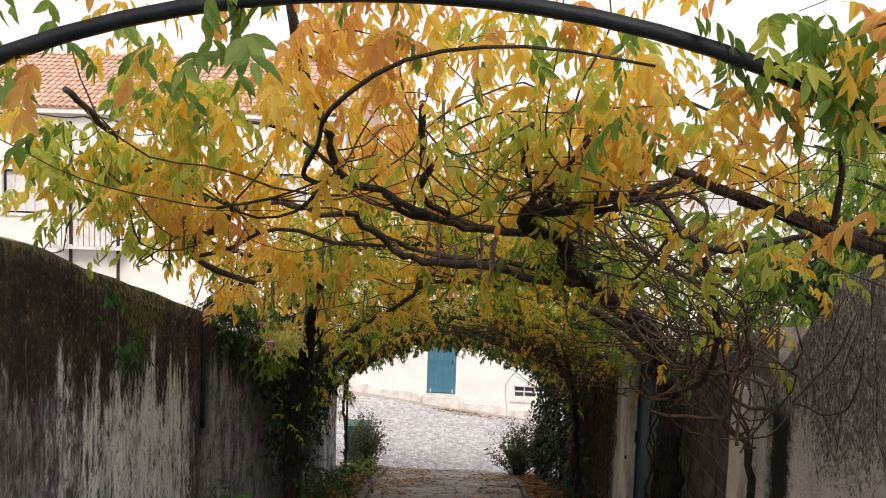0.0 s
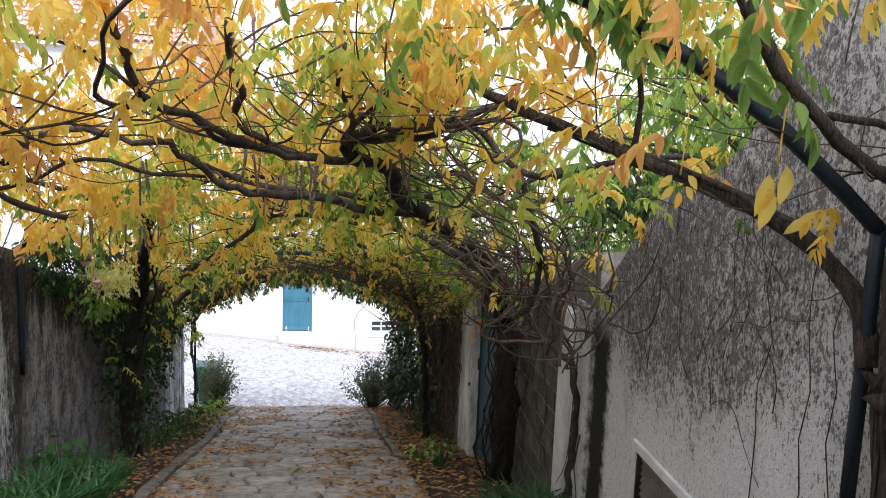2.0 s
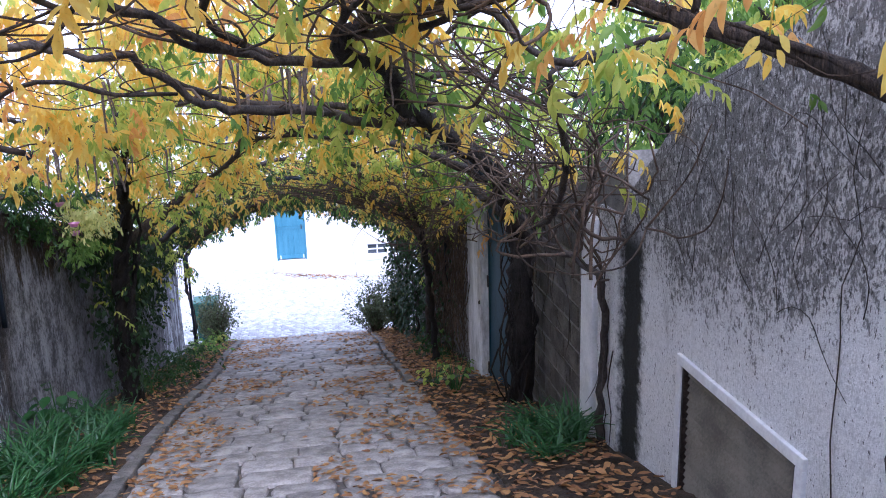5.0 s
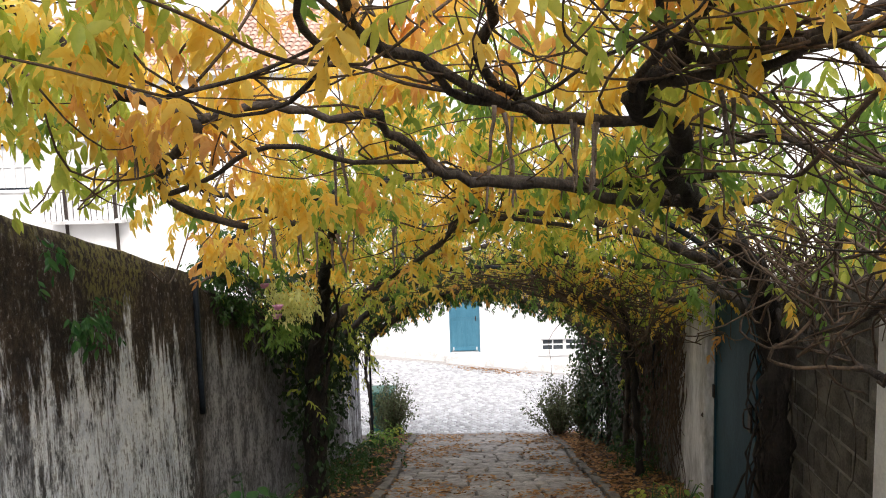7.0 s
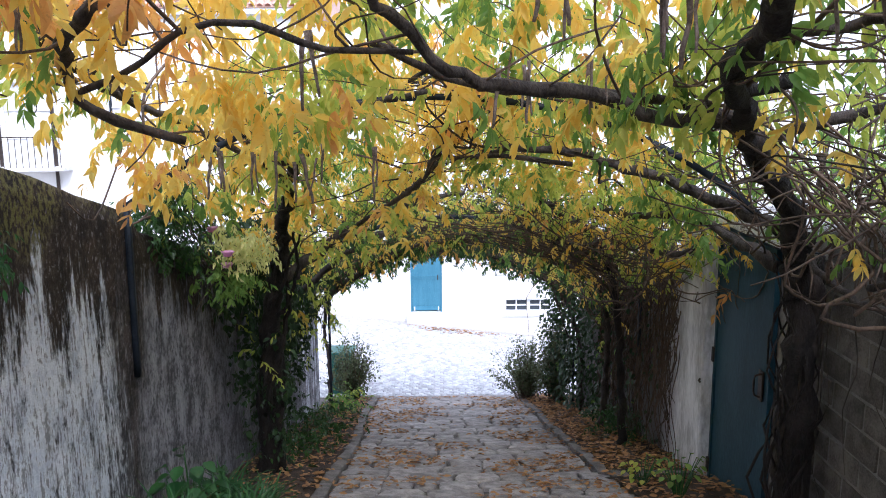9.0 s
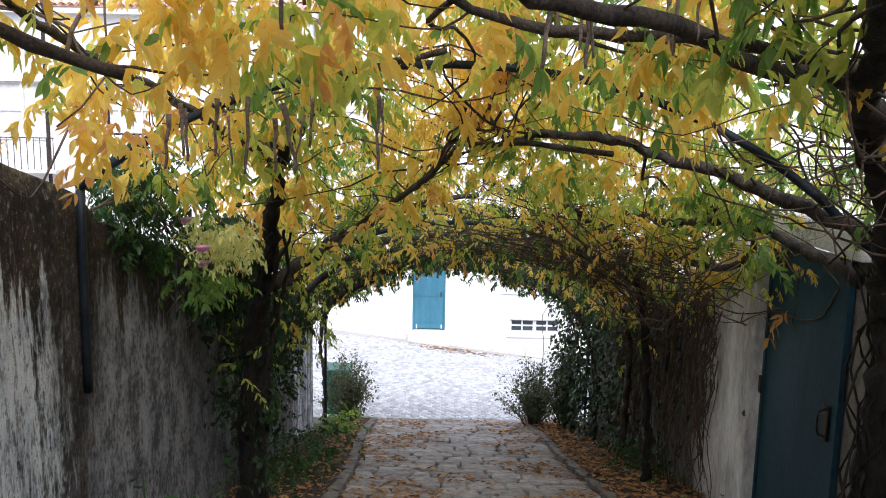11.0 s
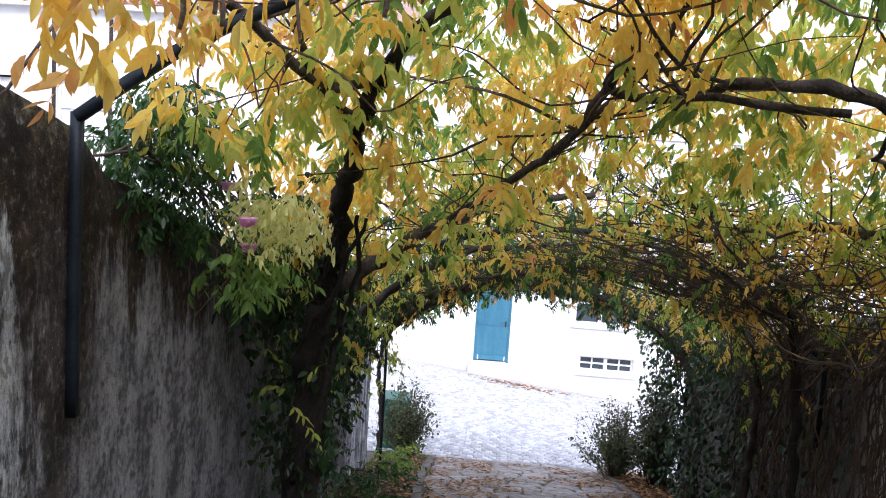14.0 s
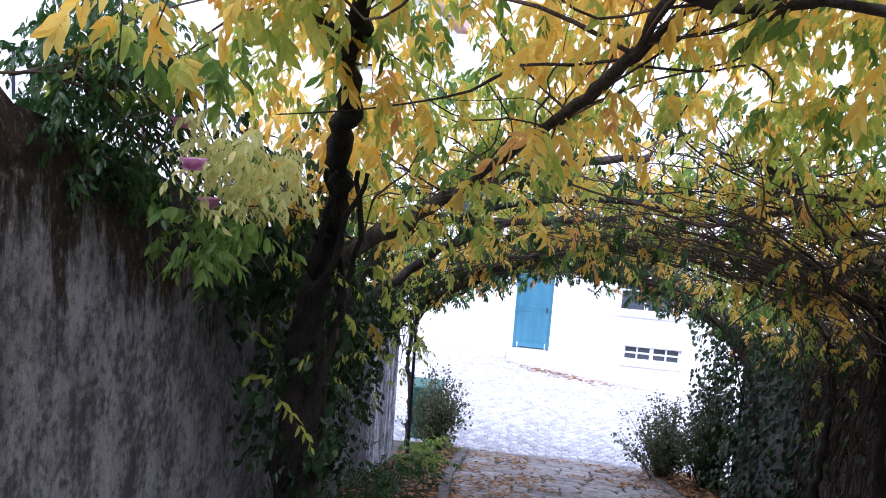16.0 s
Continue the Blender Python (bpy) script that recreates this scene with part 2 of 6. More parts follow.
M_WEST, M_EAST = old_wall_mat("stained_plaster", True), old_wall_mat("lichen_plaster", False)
M_SOIL = grainy("soil", (0.03, 0.02, 0.013), (0.09, 0.06, 0.035), 5, 60, 0.95, relief=0.9, dist=0.03)
M_JOINT = grainy("mossy_joint", (0.07, 0.062, 0.054), (0.17, 0.15, 0.13), 4, 70, 0.95, relief=0.8)
M_STONE = grainy("worn_limestone", (0.17, 0.153, 0.14), (0.4, 0.372, 0.345), 9, 60, 0.75, relief=0.6, per_piece=0.35)
M_KERB = grainy("kerb_stone", (0.08, 0.075, 0.065), (0.22, 0.2, 0.18), 6, 60, 0.85, relief=0.6, per_piece=0.3)
M_COBBLE = grainy("pale_cobble", (0.43, 0.435, 0.45), (0.66, 0.67, 0.69), 9, 80, 0.7, relief=0.5, per_piece=0.5)
M_STREET = grainy("cobble_bed", (0.34, 0.325, 0.31), (0.5, 0.48, 0.46), 12, 70, 0.9)
M_WHITE = grainy("whitewash", (0.74, 0.74, 0.73), (0.84, 0.84, 0.83), 1.2, 40, 0.85, relief=0.25)
M_PAINT = grainy("white_paint", (0.64, 0.64, 0.635), (0.84, 0.84, 0.83), 6, 50, 0.55, relief=0.25)
M_FLAKE = grainy("flaking_whitewash", (0.4, 0.395, 0.385), (0.86, 0.86, 0.86), 3.5, 30, 0.9, relief=0.5, stretch=(1, 1, 0.35))
M_SKIRT = grainy("worn_skirting", (0.5, 0.49, 0.47), (0.8, 0.8, 0.79), 3, 30, 0.9, relief=0.4)
M_BLUE = grainy("blue_door_paint", (0.035, 0.15, 0.22), (0.06, 0.2, 0.28), 5, 60, 0.45, relief=0.2, stretch=(1, 1, 0.2), per_piece=0.15)
M_TEAL = grainy("dark_teal_metal", (0.008, 0.036, 0.052), (0.03, 0.08, 0.108), 2.2, 50, 0.6, relief=0.15, stretch=(1, 1, 0.3))
M_TEAL.node_tree.nodes["Principled BSDF"].inputs["Specular IOR Level"].default_value = 0.2
M_IRON = grainy("dark_blue_iron", (0.008, 0.012, 0.018), (0.022, 0.03, 0.04), 6, 60, 0.55, relief=0.25)
M_IRON.node_tree.nodes["Principled BSDF"].inputs["Specular IOR Level"].default_value = 0.25
M_RUST = grainy("old_iron", (0.02, 0.015, 0.012), (0.07, 0.05, 0.04), 20, 90, 0.6, metal=0.4, relief=0.3)
M_BLOCK = grainy("concrete_block", (0.045, 0.04, 0.033), (0.16, 0.145, 0.122), 5, 70, 0.95, relief=0.6, per_piece=0.35)
M_MORTAR = grainy("pale_mortar", (0.12, 0.112, 0.1), (0.25, 0.235, 0.21), 8, 70, 0.95)
M_SLAT = grainy("brown_slat", (0.1, 0.09, 0.07), (0.2, 0.18, 0.14), 4, 60, 0.7, relief=0.2, per_piece=0.25)
M_BARK = grainy("wisteria_bark", (0.014, 0.01, 0.008), (0.085, 0.068, 0.056), 9, 70, 0.9, relief=0.9, stretch=(1, 1, 0.5), dist=0.015)
M_BARK_DARK = grainy("dark_bark", (0.005, 0.004, 0.003), (0.034, 0.027, 0.022), 11, 80, 0.95, relief=1.0, stretch=(1, 1, 0.35), dist=0.03)
M_BARK_PALE = grainy("pale_bark", (0.008, 0.006, 0.004), (0.095, 0.066, 0.048), 48, 150, 0.92, relief=1.0, stretch=(1, 1, 0.09), dist=0.02)
M_TWIG = grainy("twig_bark", (0.03, 0.02, 0.013), (0.16, 0.11, 0.075), 6, 70, 0.85, relief=0.3, per_piece=0.5)
M_DRY = grainy("dry_stem", (0.045, 0.03, 0.02), (0.15, 0.105, 0.072), 6, 70, 0.9, per_piece=0.5)
M_POD = grainy("dry_pod", (0.09, 0.065, 0.05), (0.25, 0.2, 0.17), 20, 80, 0.8, per_piece=0.4)
M_TILE = grainy("clay_tile", (0.62, 0.4, 0.31), (0.78, 0.56, 0.46), 3, 40, 0.85, per_piece=0.35)
M_BIN = grainy("green_plastic", (0.015, 0.1, 0.075), (0.035, 0.14, 0.11), 5, 60, 0.45, relief=0.1)
M_PETAL = leafy("pink_petal", (0.75, 0.35, 0.6), (0.85, 0.5, 0.72), 0.4)
M_CURTAIN = grainy("lace_curtain", (0.6, 0.6, 0.6), (0.78, 0.78, 0.78), 12, 80, 0.9)
M_GLASS = glass_mat()
L_YELLOW = leafy("yellow_leaf", (0.9, 0.56, 0.06), (0.95, 0.8, 0.22), 0.72)
L_ORANGE = leafy("orange_leaf", (0.74, 0.36, 0.1), (0.94, 0.62, 0.2), 0.7)
L_LIME = leafy("lime_leaf", (0.36, 0.49, 0.07), (0.76, 0.74, 0.17), 0.68)
L_GREEN = leafy("green_leaf", (0.11, 0.23, 0.04), (0.29, 0.44, 0.1), 0.6)
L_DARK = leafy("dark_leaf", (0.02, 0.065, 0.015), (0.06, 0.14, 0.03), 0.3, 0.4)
L_IVY = leafy("ivy_leaf", (0.012, 0.036, 0.01), (0.036, 0.085, 0.022), 0.18, 0.5)
L_PALE = leafy("pale_leaf", (0.62, 0.66, 0.22), (0.9, 0.86, 0.4), 0.55)
L_GRASS = leafy("strap_leaf", (0.02, 0.09, 0.025), (0.065, 0.19, 0.05), 0.35, 0.35)
L_LITTER = leafy("fallen_leaf", (0.2, 0.09, 0.04), (0.52, 0.29, 0.1), 0.15, 0.8)
L_BUSH = leafy("bush_leaf", (0.06, 0.09, 0.035), (0.18, 0.2, 0.1), 0.35)


# ---- building blocks ----
def box(bm, x0, x1, y0, y1, z0, z1):
    c = ((x0 + x1) / 2, (y0 + y1) / 2, (z0 + z1) / 2)
    return bmesh.ops.create_cube(bm, size=1, matrix=Matrix.LocRotScale(c, None, (abs(x1 - x0), abs(y1 - y0), abs(z1 - z0))))["verts"]


def rounded(bm, w):
    bmesh.ops.bevel(bm, geom=bm.edges[:], offset=w, segments=2, affect="EDGES", profile=0.6)


def part(name, bm, material, parent=None, label=""):
    me = bpy.data.meshes.new(name)
    bm.to_mesh(me)
    bm.free()
    me.materials.append(material)
    ob = new(name, me)
    if parent:
        ob.parent = parent
    return tagged(ob, label)


def box_part(name, dims, material, parent=None, label="", bevel=0.0):
    bm = bmesh.new()
    box(bm, *dims)
    if bevel:
        rounded(bm, bevel)
    return part(name, bm, material, parent, label)


def mesh_from(name, verts, tris, material, parent=None, label="", smooth=False):
    me = bpy.data.meshes.new(name)
    verts, tris = np.asarray(verts, np.float32), np.asarray(tris, np.int32)
    me.vertices.add(len(verts))
    me.vertices.foreach_set("co", verts.ravel())
    me.loops.add(tris.size)
    me.loops.foreach_set("vertex_index", tris.ravel())
    me.polygons.add(len(tris))
    me.polygons.foreach_set("loop_start", np.arange(0, tris.size, 3, dtype=np.int32))
    if smooth:
        me.polygons.foreach_set("use_smooth", np.ones(len(tris), bool))
    me.update(calc_edges=True)
    me.materials.append(material)
    ob = new(name, me)
    if parent:
        ob.parent = parent
    return tagged(ob, label)


def thing(name, label, category, at=(0, 0, 0), group=""):
    ob = new(name)
    ob.empty_display_size = 0.1
    return tagged(ob, label, category, group)


def gz(y, x=-1.2):
    if y < 18.6:
        return -SLOPE * y
    k = min((y - 18.6) / 9, 1)
    return -5.134 - 0.88 * k - 0.12 * (max(-14, min(10, x)) + 1.2) * k


def smooth_path(pts, step):
    """Points along a smooth curve through pts, at about step metres."""
    p = np.array([pts[0], *pts, pts[-1]], float)
    out = []
    for i in range(1, len(p) - 2):
        k = max(2, int(np.linalg.norm(p[i + 1] - p[i]) / step))
        for s in np.arange(k) / k:
            a, b, c, d = p[i - 1], p[i], p[i + 1], p[i + 2]
            out.append(0.5 * (2 * b + (c - a) * s + (2 * a - 5 * b + 4 * c - d) * s**2 + (3 * b - a - 3 * c + d) * s**3))
    return np.array(out + [p[-1]])


def tube(pts, r0, r1, sides=7, step=0.12, gnarl=0.0, knobs=0.0):
    """A tapering round stem along pts: vertices and triangles."""
    c = smooth_path(pts, step)
    m = len(c)
    if gnarl:
        c[1:-1] += rng.normal(0, gnarl, (m - 2, 3))
    tang = np.gradient(c, axis=0)
    tang /= np.linalg.norm(tang, axis=1)[:, None] + 1e-9
    ref = np.where(np.abs(tang[:, 2:3]) > 0.9, [[1.0, 0, 0]], [[0, 0, 1.0]])
    u = np.cross(tang, ref)
    u /= np.linalg.norm(u, axis=1)[:, None] + 1e-9
    w = np.cross(tang, u)
    rad = np.linspace(r0, r1, m) * (1 + knobs * rng.normal(0, 1, m).clip(-1.5, 2))
    a = np.linspace(0, 2 * math.pi, sides, endpoint=False) + (math.pi / 4 if sides == 4 else 0)
    wob = 1 + (knobs * rng.normal(0, 0.7, (m, sides)) if knobs else 0)
    ring = c[:, None] + (u[:, None] * np.cos(a)[None, :, None] + w[:, None] * np.sin(a)[None, :, None]) * (rad[:, None] * wob)[..., None]
    v = ring.reshape(-1, 3)
    i, j = np.meshgrid(np.arange(m - 1), np.arange(sides), indexing="ij")
    k = (j + 1) % sides
    q = np.stack([i * sides + j, i * sides + k, (i + 1) * sides + k, (i + 1) * sides + j], -1).reshape(-1, 4)
    tris = np.concatenate([q[:, [0, 1, 2]], q[:, [0, 2, 3]]])
    ends = np.array([[0, b + 1, b] for b in range(1, sides - 1)] + [[(m - 1) * sides, (m - 1) * sides + b, (m - 1) * sides + b + 1] for b in range(1, sides - 1)])
    return v, np.concatenate([tris, ends]), c


def joined(pieces):
    vs, ts, k = [], [], 0
    for v, t in pieces:
        vs.append(v)
        ts.append(np.asarray(t) + k)
        k += len(v)
    return np.concatenate(vs), np.concatenate(ts)


LEAFLET_T = np.array([[0, 1, 2], [0, 2, 3], [1, 4, 5], [1, 5, 2], [2, 5, 6], [2, 6, 3], [4, 7, 8], [4, 8, 5], [5, 8, 9], [5, 9, 6], [7, 10, 8], [8, 10, 9]])


def leaflet(base, way, face, length, width, fold=0.25, curl=0.15):
    """One pointed leaf blade, folded along its rib and curled at the tip."""
    way = way / np.linalg.norm(way)
    side = np.cross(face, way)
    side /= np.linalg.norm(side) + 1e-9
    nor = np.cross(way, side)
    pts = [(0, 0, 0)]
    for a, w in ((0.2, 0.37), (0.47, 0.5), (0.76, 0.31)):
        pts += [(a, w, fold * w * 2), (a, 0, 0), (a, -w, fold * w * 2)]
    pts.append((1, 0, 0))
    return np.array([base + way * (length * a) + side * (width * b) + nor * (width * c - length * curl * a * a) for a, b, c in pts])


def compound_leaf(g, pairs, rachis, blade):
    """A drooping feathered leaf whose blades hang from a thin stalk."""
    vs, ts = [], []
    drop0, drop1 = g.uniform(-0.1, 0.5), g.uniform(0.9, 1.35)
    pos, k = np.zeros(3), 0
    stalk = [pos.copy()]
    steps = pairs * 2
    for i in range(steps):
        a = drop0 + (drop1 - drop0) * i / steps
        pos = pos + np.array([math.cos(a), g.normal(0, 0.08), -math.sin(a)]) * rachis / steps
        stalk.append(pos.copy())
    ends = [(p, s) for p in range(pairs) for s in (-1, 1)] + [(pairs, 0)]
    for p, s in ends:
        if s and g.random() < 0.08:
            continue
        at = stalk[min(2 * p + 1, steps)]
        tang = stalk[min(2 * p + 2, steps)] - stalk[min(2 * p + 1, steps - 1)]
        tang = tang / (np.linalg.norm(tang) + 1e-9)
        way = tang * g.uniform(0.3, 0.7) + np.array([0, s * g.uniform(0.35, 1.0), -g.uniform(0.35, 1.1)]) + g.normal(0, 0.14, 3)
        face = np.array([g.normal(0.5, 0.6), g.normal(0, 0.6), 0.55])
        ln = blade * g.uniform(0.7, 1.15)
        v = leaflet(at, way, face, ln, ln * g.uniform(0.31, 0.42), g.uniform(0.1, 0.35), g.uniform(0, 0.25))
        vs.append(v)
        ts.append(LEAFLET_T + k)
        k += 11
    st = np.array(stalk[::2] if len(stalk) > 4 else stalk)
    for a, b in zip(st, st[1:]):
        vs.append(np.array([a + (0, 0.0018, 0), a - (0, 0.0018, 0), b]))
        ts.append(np.array([[0, 1, 2]]) + k)
        k += 3
    return np.concatenate(vs), np.concatenate(ts)


LEAVES = [compound_leaf(rng, int(rng.integers(4, 7)), rng.uniform(0.17, 0.28), rng.uniform(0.075, 0.105)) for _ in range(26)]
SMALL = [compound_leaf(rng, int(rng.integers(3, 5)), rng.uniform(0.12, 0.18), rng.uniform(0.05, 0.075)) for _ in range(16)]


def ivy_leaf(g):
    v = leaflet(np.zeros(3), np.array([0.5, 0, -1.0]), np.array([1.0, g.normal(0, 0.3), 0.5]), 0.07, 0.06, 0.15, 0.1)
    return v, LEAFLET_T


IVY = [ivy_leaf(rng) for _ in range(8)]


def scatter(points, forms, sizes=(0.8, 1.2), tilt=0.25, yaw=None):
    """Leaf forms set at points, each with its own turn and size."""
    out = []
    for p in points:
        v, t = forms[int(rng.integers(len(forms)))]
        a = rng.uniform(0, 2 * math.pi) if yaw is None else yaw + rng.normal(0, 0.7)
        m = np.array(Euler((rng.normal(0, tilt), rng.normal(0, tilt), a)).to_matrix())
        out.append((v @ m.T * rng.uniform(*sizes) + p, t))
    return joined(out)


# ---- the ground ----
def ground_sheet():
    ys = [-60, -12, -6] + [0.5 * k for k in range(0, 38)] + [18.6 + 1.125 * k for k in range(0, 9)] + [34, 60, 140]
    xs = [-140, -40, -14, -8, -5, -2.7, 0, 2.2, 5, 10, 40, 140]
    bm = bmesh.new()
    grid = [[bm.verts.new((x, y, gz(max(y, -12), x))) for x in xs] for y in ys]
    for a, b in zip(grid, grid[1:]):
        for i in range(len(xs) - 1):
            bm.faces.new((a[i], a[i + 1], b[i + 1], b[i]))
    return part("ground", bm, M_JOINT)


tagged(ground_sheet(), "mossy earth and mortar bed between the stones", "ground", kind="structure")


def left_edge(y):
    return -1.4 - 0.034 * (y - 6) - 0.04 * math.sin(y * 0.9)


def right_edge(y):
    return (1.16 if y < 9.75 else 1.02) + 0.02 * math.sin(y * 1.3)


def bed(name, x0, x1, y0, y1, label):
    """A strip of soil between the kerb and the wall."""
    bm = bmesh.new()
    ny, nx = int((y1 - y0) / 0.22), 7
    grid = []
    for j in range(ny + 1):
        y = y0 + (y1 - y0) * j / ny
        a, b = x0(y), x1(y)
        grid.append([bm.verts.new((a + (b - a) * i / nx, y, gz(y) + 0.045 + 0.05 * noise.noise((a * 3 + i * 0.7, y * 2.1, 3.3)) + 0.03 * math.sin(math.pi * i / nx))) for i in range(nx + 1)])
    for a, b in zip(grid, grid[1:]):
        for i in range(nx):
            bm.faces.new((a[i], a[i + 1], b[i + 1], b[i]))
    for f in bm.faces:
        f.smooth = True
    return tagged(part(name, bm, M_SOIL), label, "soil bed", kind="structure")


bed("soil_west", lambda y: -2.75, lambda y: left_edge(y) - 0.1, -3, 18.4, "dark soil strip under the stained wall")
bed("soil_east", lambda y: right_edge(y) + 0.1, lambda y: 2.2, 9.95, 18.4, "dark soil strip strewn with fallen leaves")
bed("soil_east_upper", lambda y: right_edge(y) + 0.02, lambda y: 2.25, -3, 9.75, "dark soil strip under the lichen wall")

# street cobbles beyond the lane, bedded on a street sheet
bm = bmesh.new()
sx = [-30, -14, -8, -4, -2, 0, 2, 4, 8, 30]
rows_ = [[bm.verts.new((x, y, gz(y, x) + 0.012)) for x in sx] for y in [18.62 + 0.8975 * k for k in range(11)]]
for a, b in zip(rows_, rows_[1:]):
    for i in range(len(sx) - 1):
        bm.faces.new((a[i], a[i + 1], b[i + 1], b[i]))
street = tagged(part("road", bm, M_STREET), "pale cobbled street crossing below the lane", "street", kind="structure")


def cobbles():
    pieces = []
    top = np.array([[-1, -1, 1], [1, -1, 1], [1, 1, 1], [-1, 1, 1], [-1.1, -1.1, 0], [1.1, -1.1, 0], [1.1, 1.1, 0], [-1.1, 1.1, 0]], float)
    tri = np.array([[0, 1, 2], [0, 2, 3], [4, 5, 1], [4, 1, 0], [5, 6, 2], [5, 2, 1], [6, 7, 3], [6, 3, 2], [7, 4, 0], [7, 0, 3]])
    y, r = 18.72, 0
    while y < 27.0:
        x = -5.2 + (0.07 if r % 2 else 0)
        while x < 5.2:
            # the rows bow in shallow arcs
            yy = y + 0.09 * math.cos(x * 2.6)
            s = rng.uniform(0.048, 0.06, 2)
            v = top * (s[0], s[1] * 0.95, rng.uniform(0.018, 0.03)) + rng.normal(0, 0.004, (8, 3)) + (x, yy, gz(yy, x) + 0.012)
            pieces.append((v, tri))
            x += 0.135
        y += 0.128
        r += 1
    return joined(pieces)


v, t = cobbles()
tagged(mesh_from("cobble", v, t, M_COBBLE, street, "small pale limestone cobbles laid in arcs"), kind="stuff")


# ---- the walls ----
def strip_wall(name, x0, x1, profile, material, crown, label, kind="structure"):
    """A long wall along y: profile(y) gives its top; the top is rounded over when crown is set."""
    ys, y = [], profile[0]
    while y < profile[1] - 1e-6:
        ys.append(y)
        y += 0.25
    ys.append(profile[1])
    bm = bmesh.new()
    rings = []
    w = x1 - x0
    for y in ys:
        top, low = profile[2](y), gz(y) - 0.5
        n1 = 0.025 * noise.noise((x0, y * 1.7, 0.3)) if crown else 0.008 * noise.noise((x0, y, 0.3))
        n2 = 0.05 * noise.noise((3.1, y * 1.3, 5)) if crown else 0
        ring = [(x0, low), (x0, low + (top - low) * 0.5), (x0 + n1, top - 0.14), (x0 + 0.05 * crown + n1, top - 0.05 * crown + n2), (x0 + w * 0.35, top + 0.03 * crown + n2), (x0 + w * 0.65, top + 0.03 * crown + n2), (x1 - 0.05 * crown - n1, top - 0.05 * crown + n2), (x1 - n1, top - 0.14), (x1, low + (top - low) * 0.5), (x1, low)]
        rings.append([bm.verts.new((a, y, b)) for a, b in ring])
    for a, b in zip(rings, rings[1:]):
        for i in range(9):
            bm.faces.new((a[i], b[i], b[i + 1], a[i + 1]))
    bm.faces.new(rings[0])
    bm.faces.new(list(reversed(rings[-1])))
    bmesh.ops.recalc_face_normals(bm, faces=bm.faces[:])
    for f in bm.faces:
        f.smooth = False
    return tagged(part(name, bm, material), label, "wall", kind=kind)


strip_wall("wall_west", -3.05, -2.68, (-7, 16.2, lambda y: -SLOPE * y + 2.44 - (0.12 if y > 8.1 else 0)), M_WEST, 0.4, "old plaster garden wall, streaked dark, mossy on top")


def east_top(y):
    # the tall wall steps down along the lane
    for (ya, za), (yb, zb) in (((-9, 3.4), (2.6, 2.7)), ((2.6, 2.7), (3.4, 1.9)), ((3.4, 1.9), (3.8, 1.42)), ((3.8, 1.42), (4.75, 1.1)), ((4.75, 1.1), (5.75, 0.3))):
        if y <= yb:
            return za + (zb - za) * (y - ya) / (yb - ya)
    return 0.3


EAST = 2.15


def plain_wall(name, dims, material, label, noise_amp=0.0):
    bm = bmesh.new()
    box(bm, *dims)
    rounded(bm, 0.02)
    return tagged(part(name, bm, material), label, "wall", kind="structure")


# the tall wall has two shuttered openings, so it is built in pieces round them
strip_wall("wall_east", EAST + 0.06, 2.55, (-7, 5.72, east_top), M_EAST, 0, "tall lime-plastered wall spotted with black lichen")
OPEN = ((3.55, 4.82, -0.42, -1.75), (2.05, 3.3, -0.46, -1.6))


def east_skin():
    """The plaster face of the tall wall, with the two openings cut through it."""
    bm = bmesh.new()
    ys = sorted({-7.0, 5.72, 2.05, 3.3, 3.55, 4.82, *[0.25 * k for k in range(-28, 23)]})
    for a, b in zip(ys, ys[1:]):
        mid = (a + b) / 2
        cuts = [(gz(a) - 0.5, gz(b) - 0.5), (east_top(a) - 0.004, east_top(b) - 0.004)]
        hole = [o for o in OPEN if o[0] < mid < o[1]]
        spans = [(cuts[0], cuts[1])] if not hole else [(cuts[0], (hole[0][3],) * 2), ((hole[0][2],) * 2, cuts[1])]
        for (l0, l1), (h0, h1) in spans:
            if l0 >= h0:
                continue
            q = [(a, l0), (b, l1), (b, h1), (a, h0)]
            f = [bm.verts.new((EAST, y, z)) for y, z in q]
            k = [bm.verts.new((EAST + 0.056, y, z)) for y, z in q]
            bm.faces.new(f)
            bm.faces.new(k[::-1])
            for i in range(4):
                bm.faces.new((f[i], k[i], k[(i + 1) % 4], f[(i + 1) % 4]))
    bmesh.ops.remove_doubles(bm, verts=bm.verts[:], dist=0.0005)
    bmesh.ops.recalc_face_normals(bm, faces=bm.faces[:])
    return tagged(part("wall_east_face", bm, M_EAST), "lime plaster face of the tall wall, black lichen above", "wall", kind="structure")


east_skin()


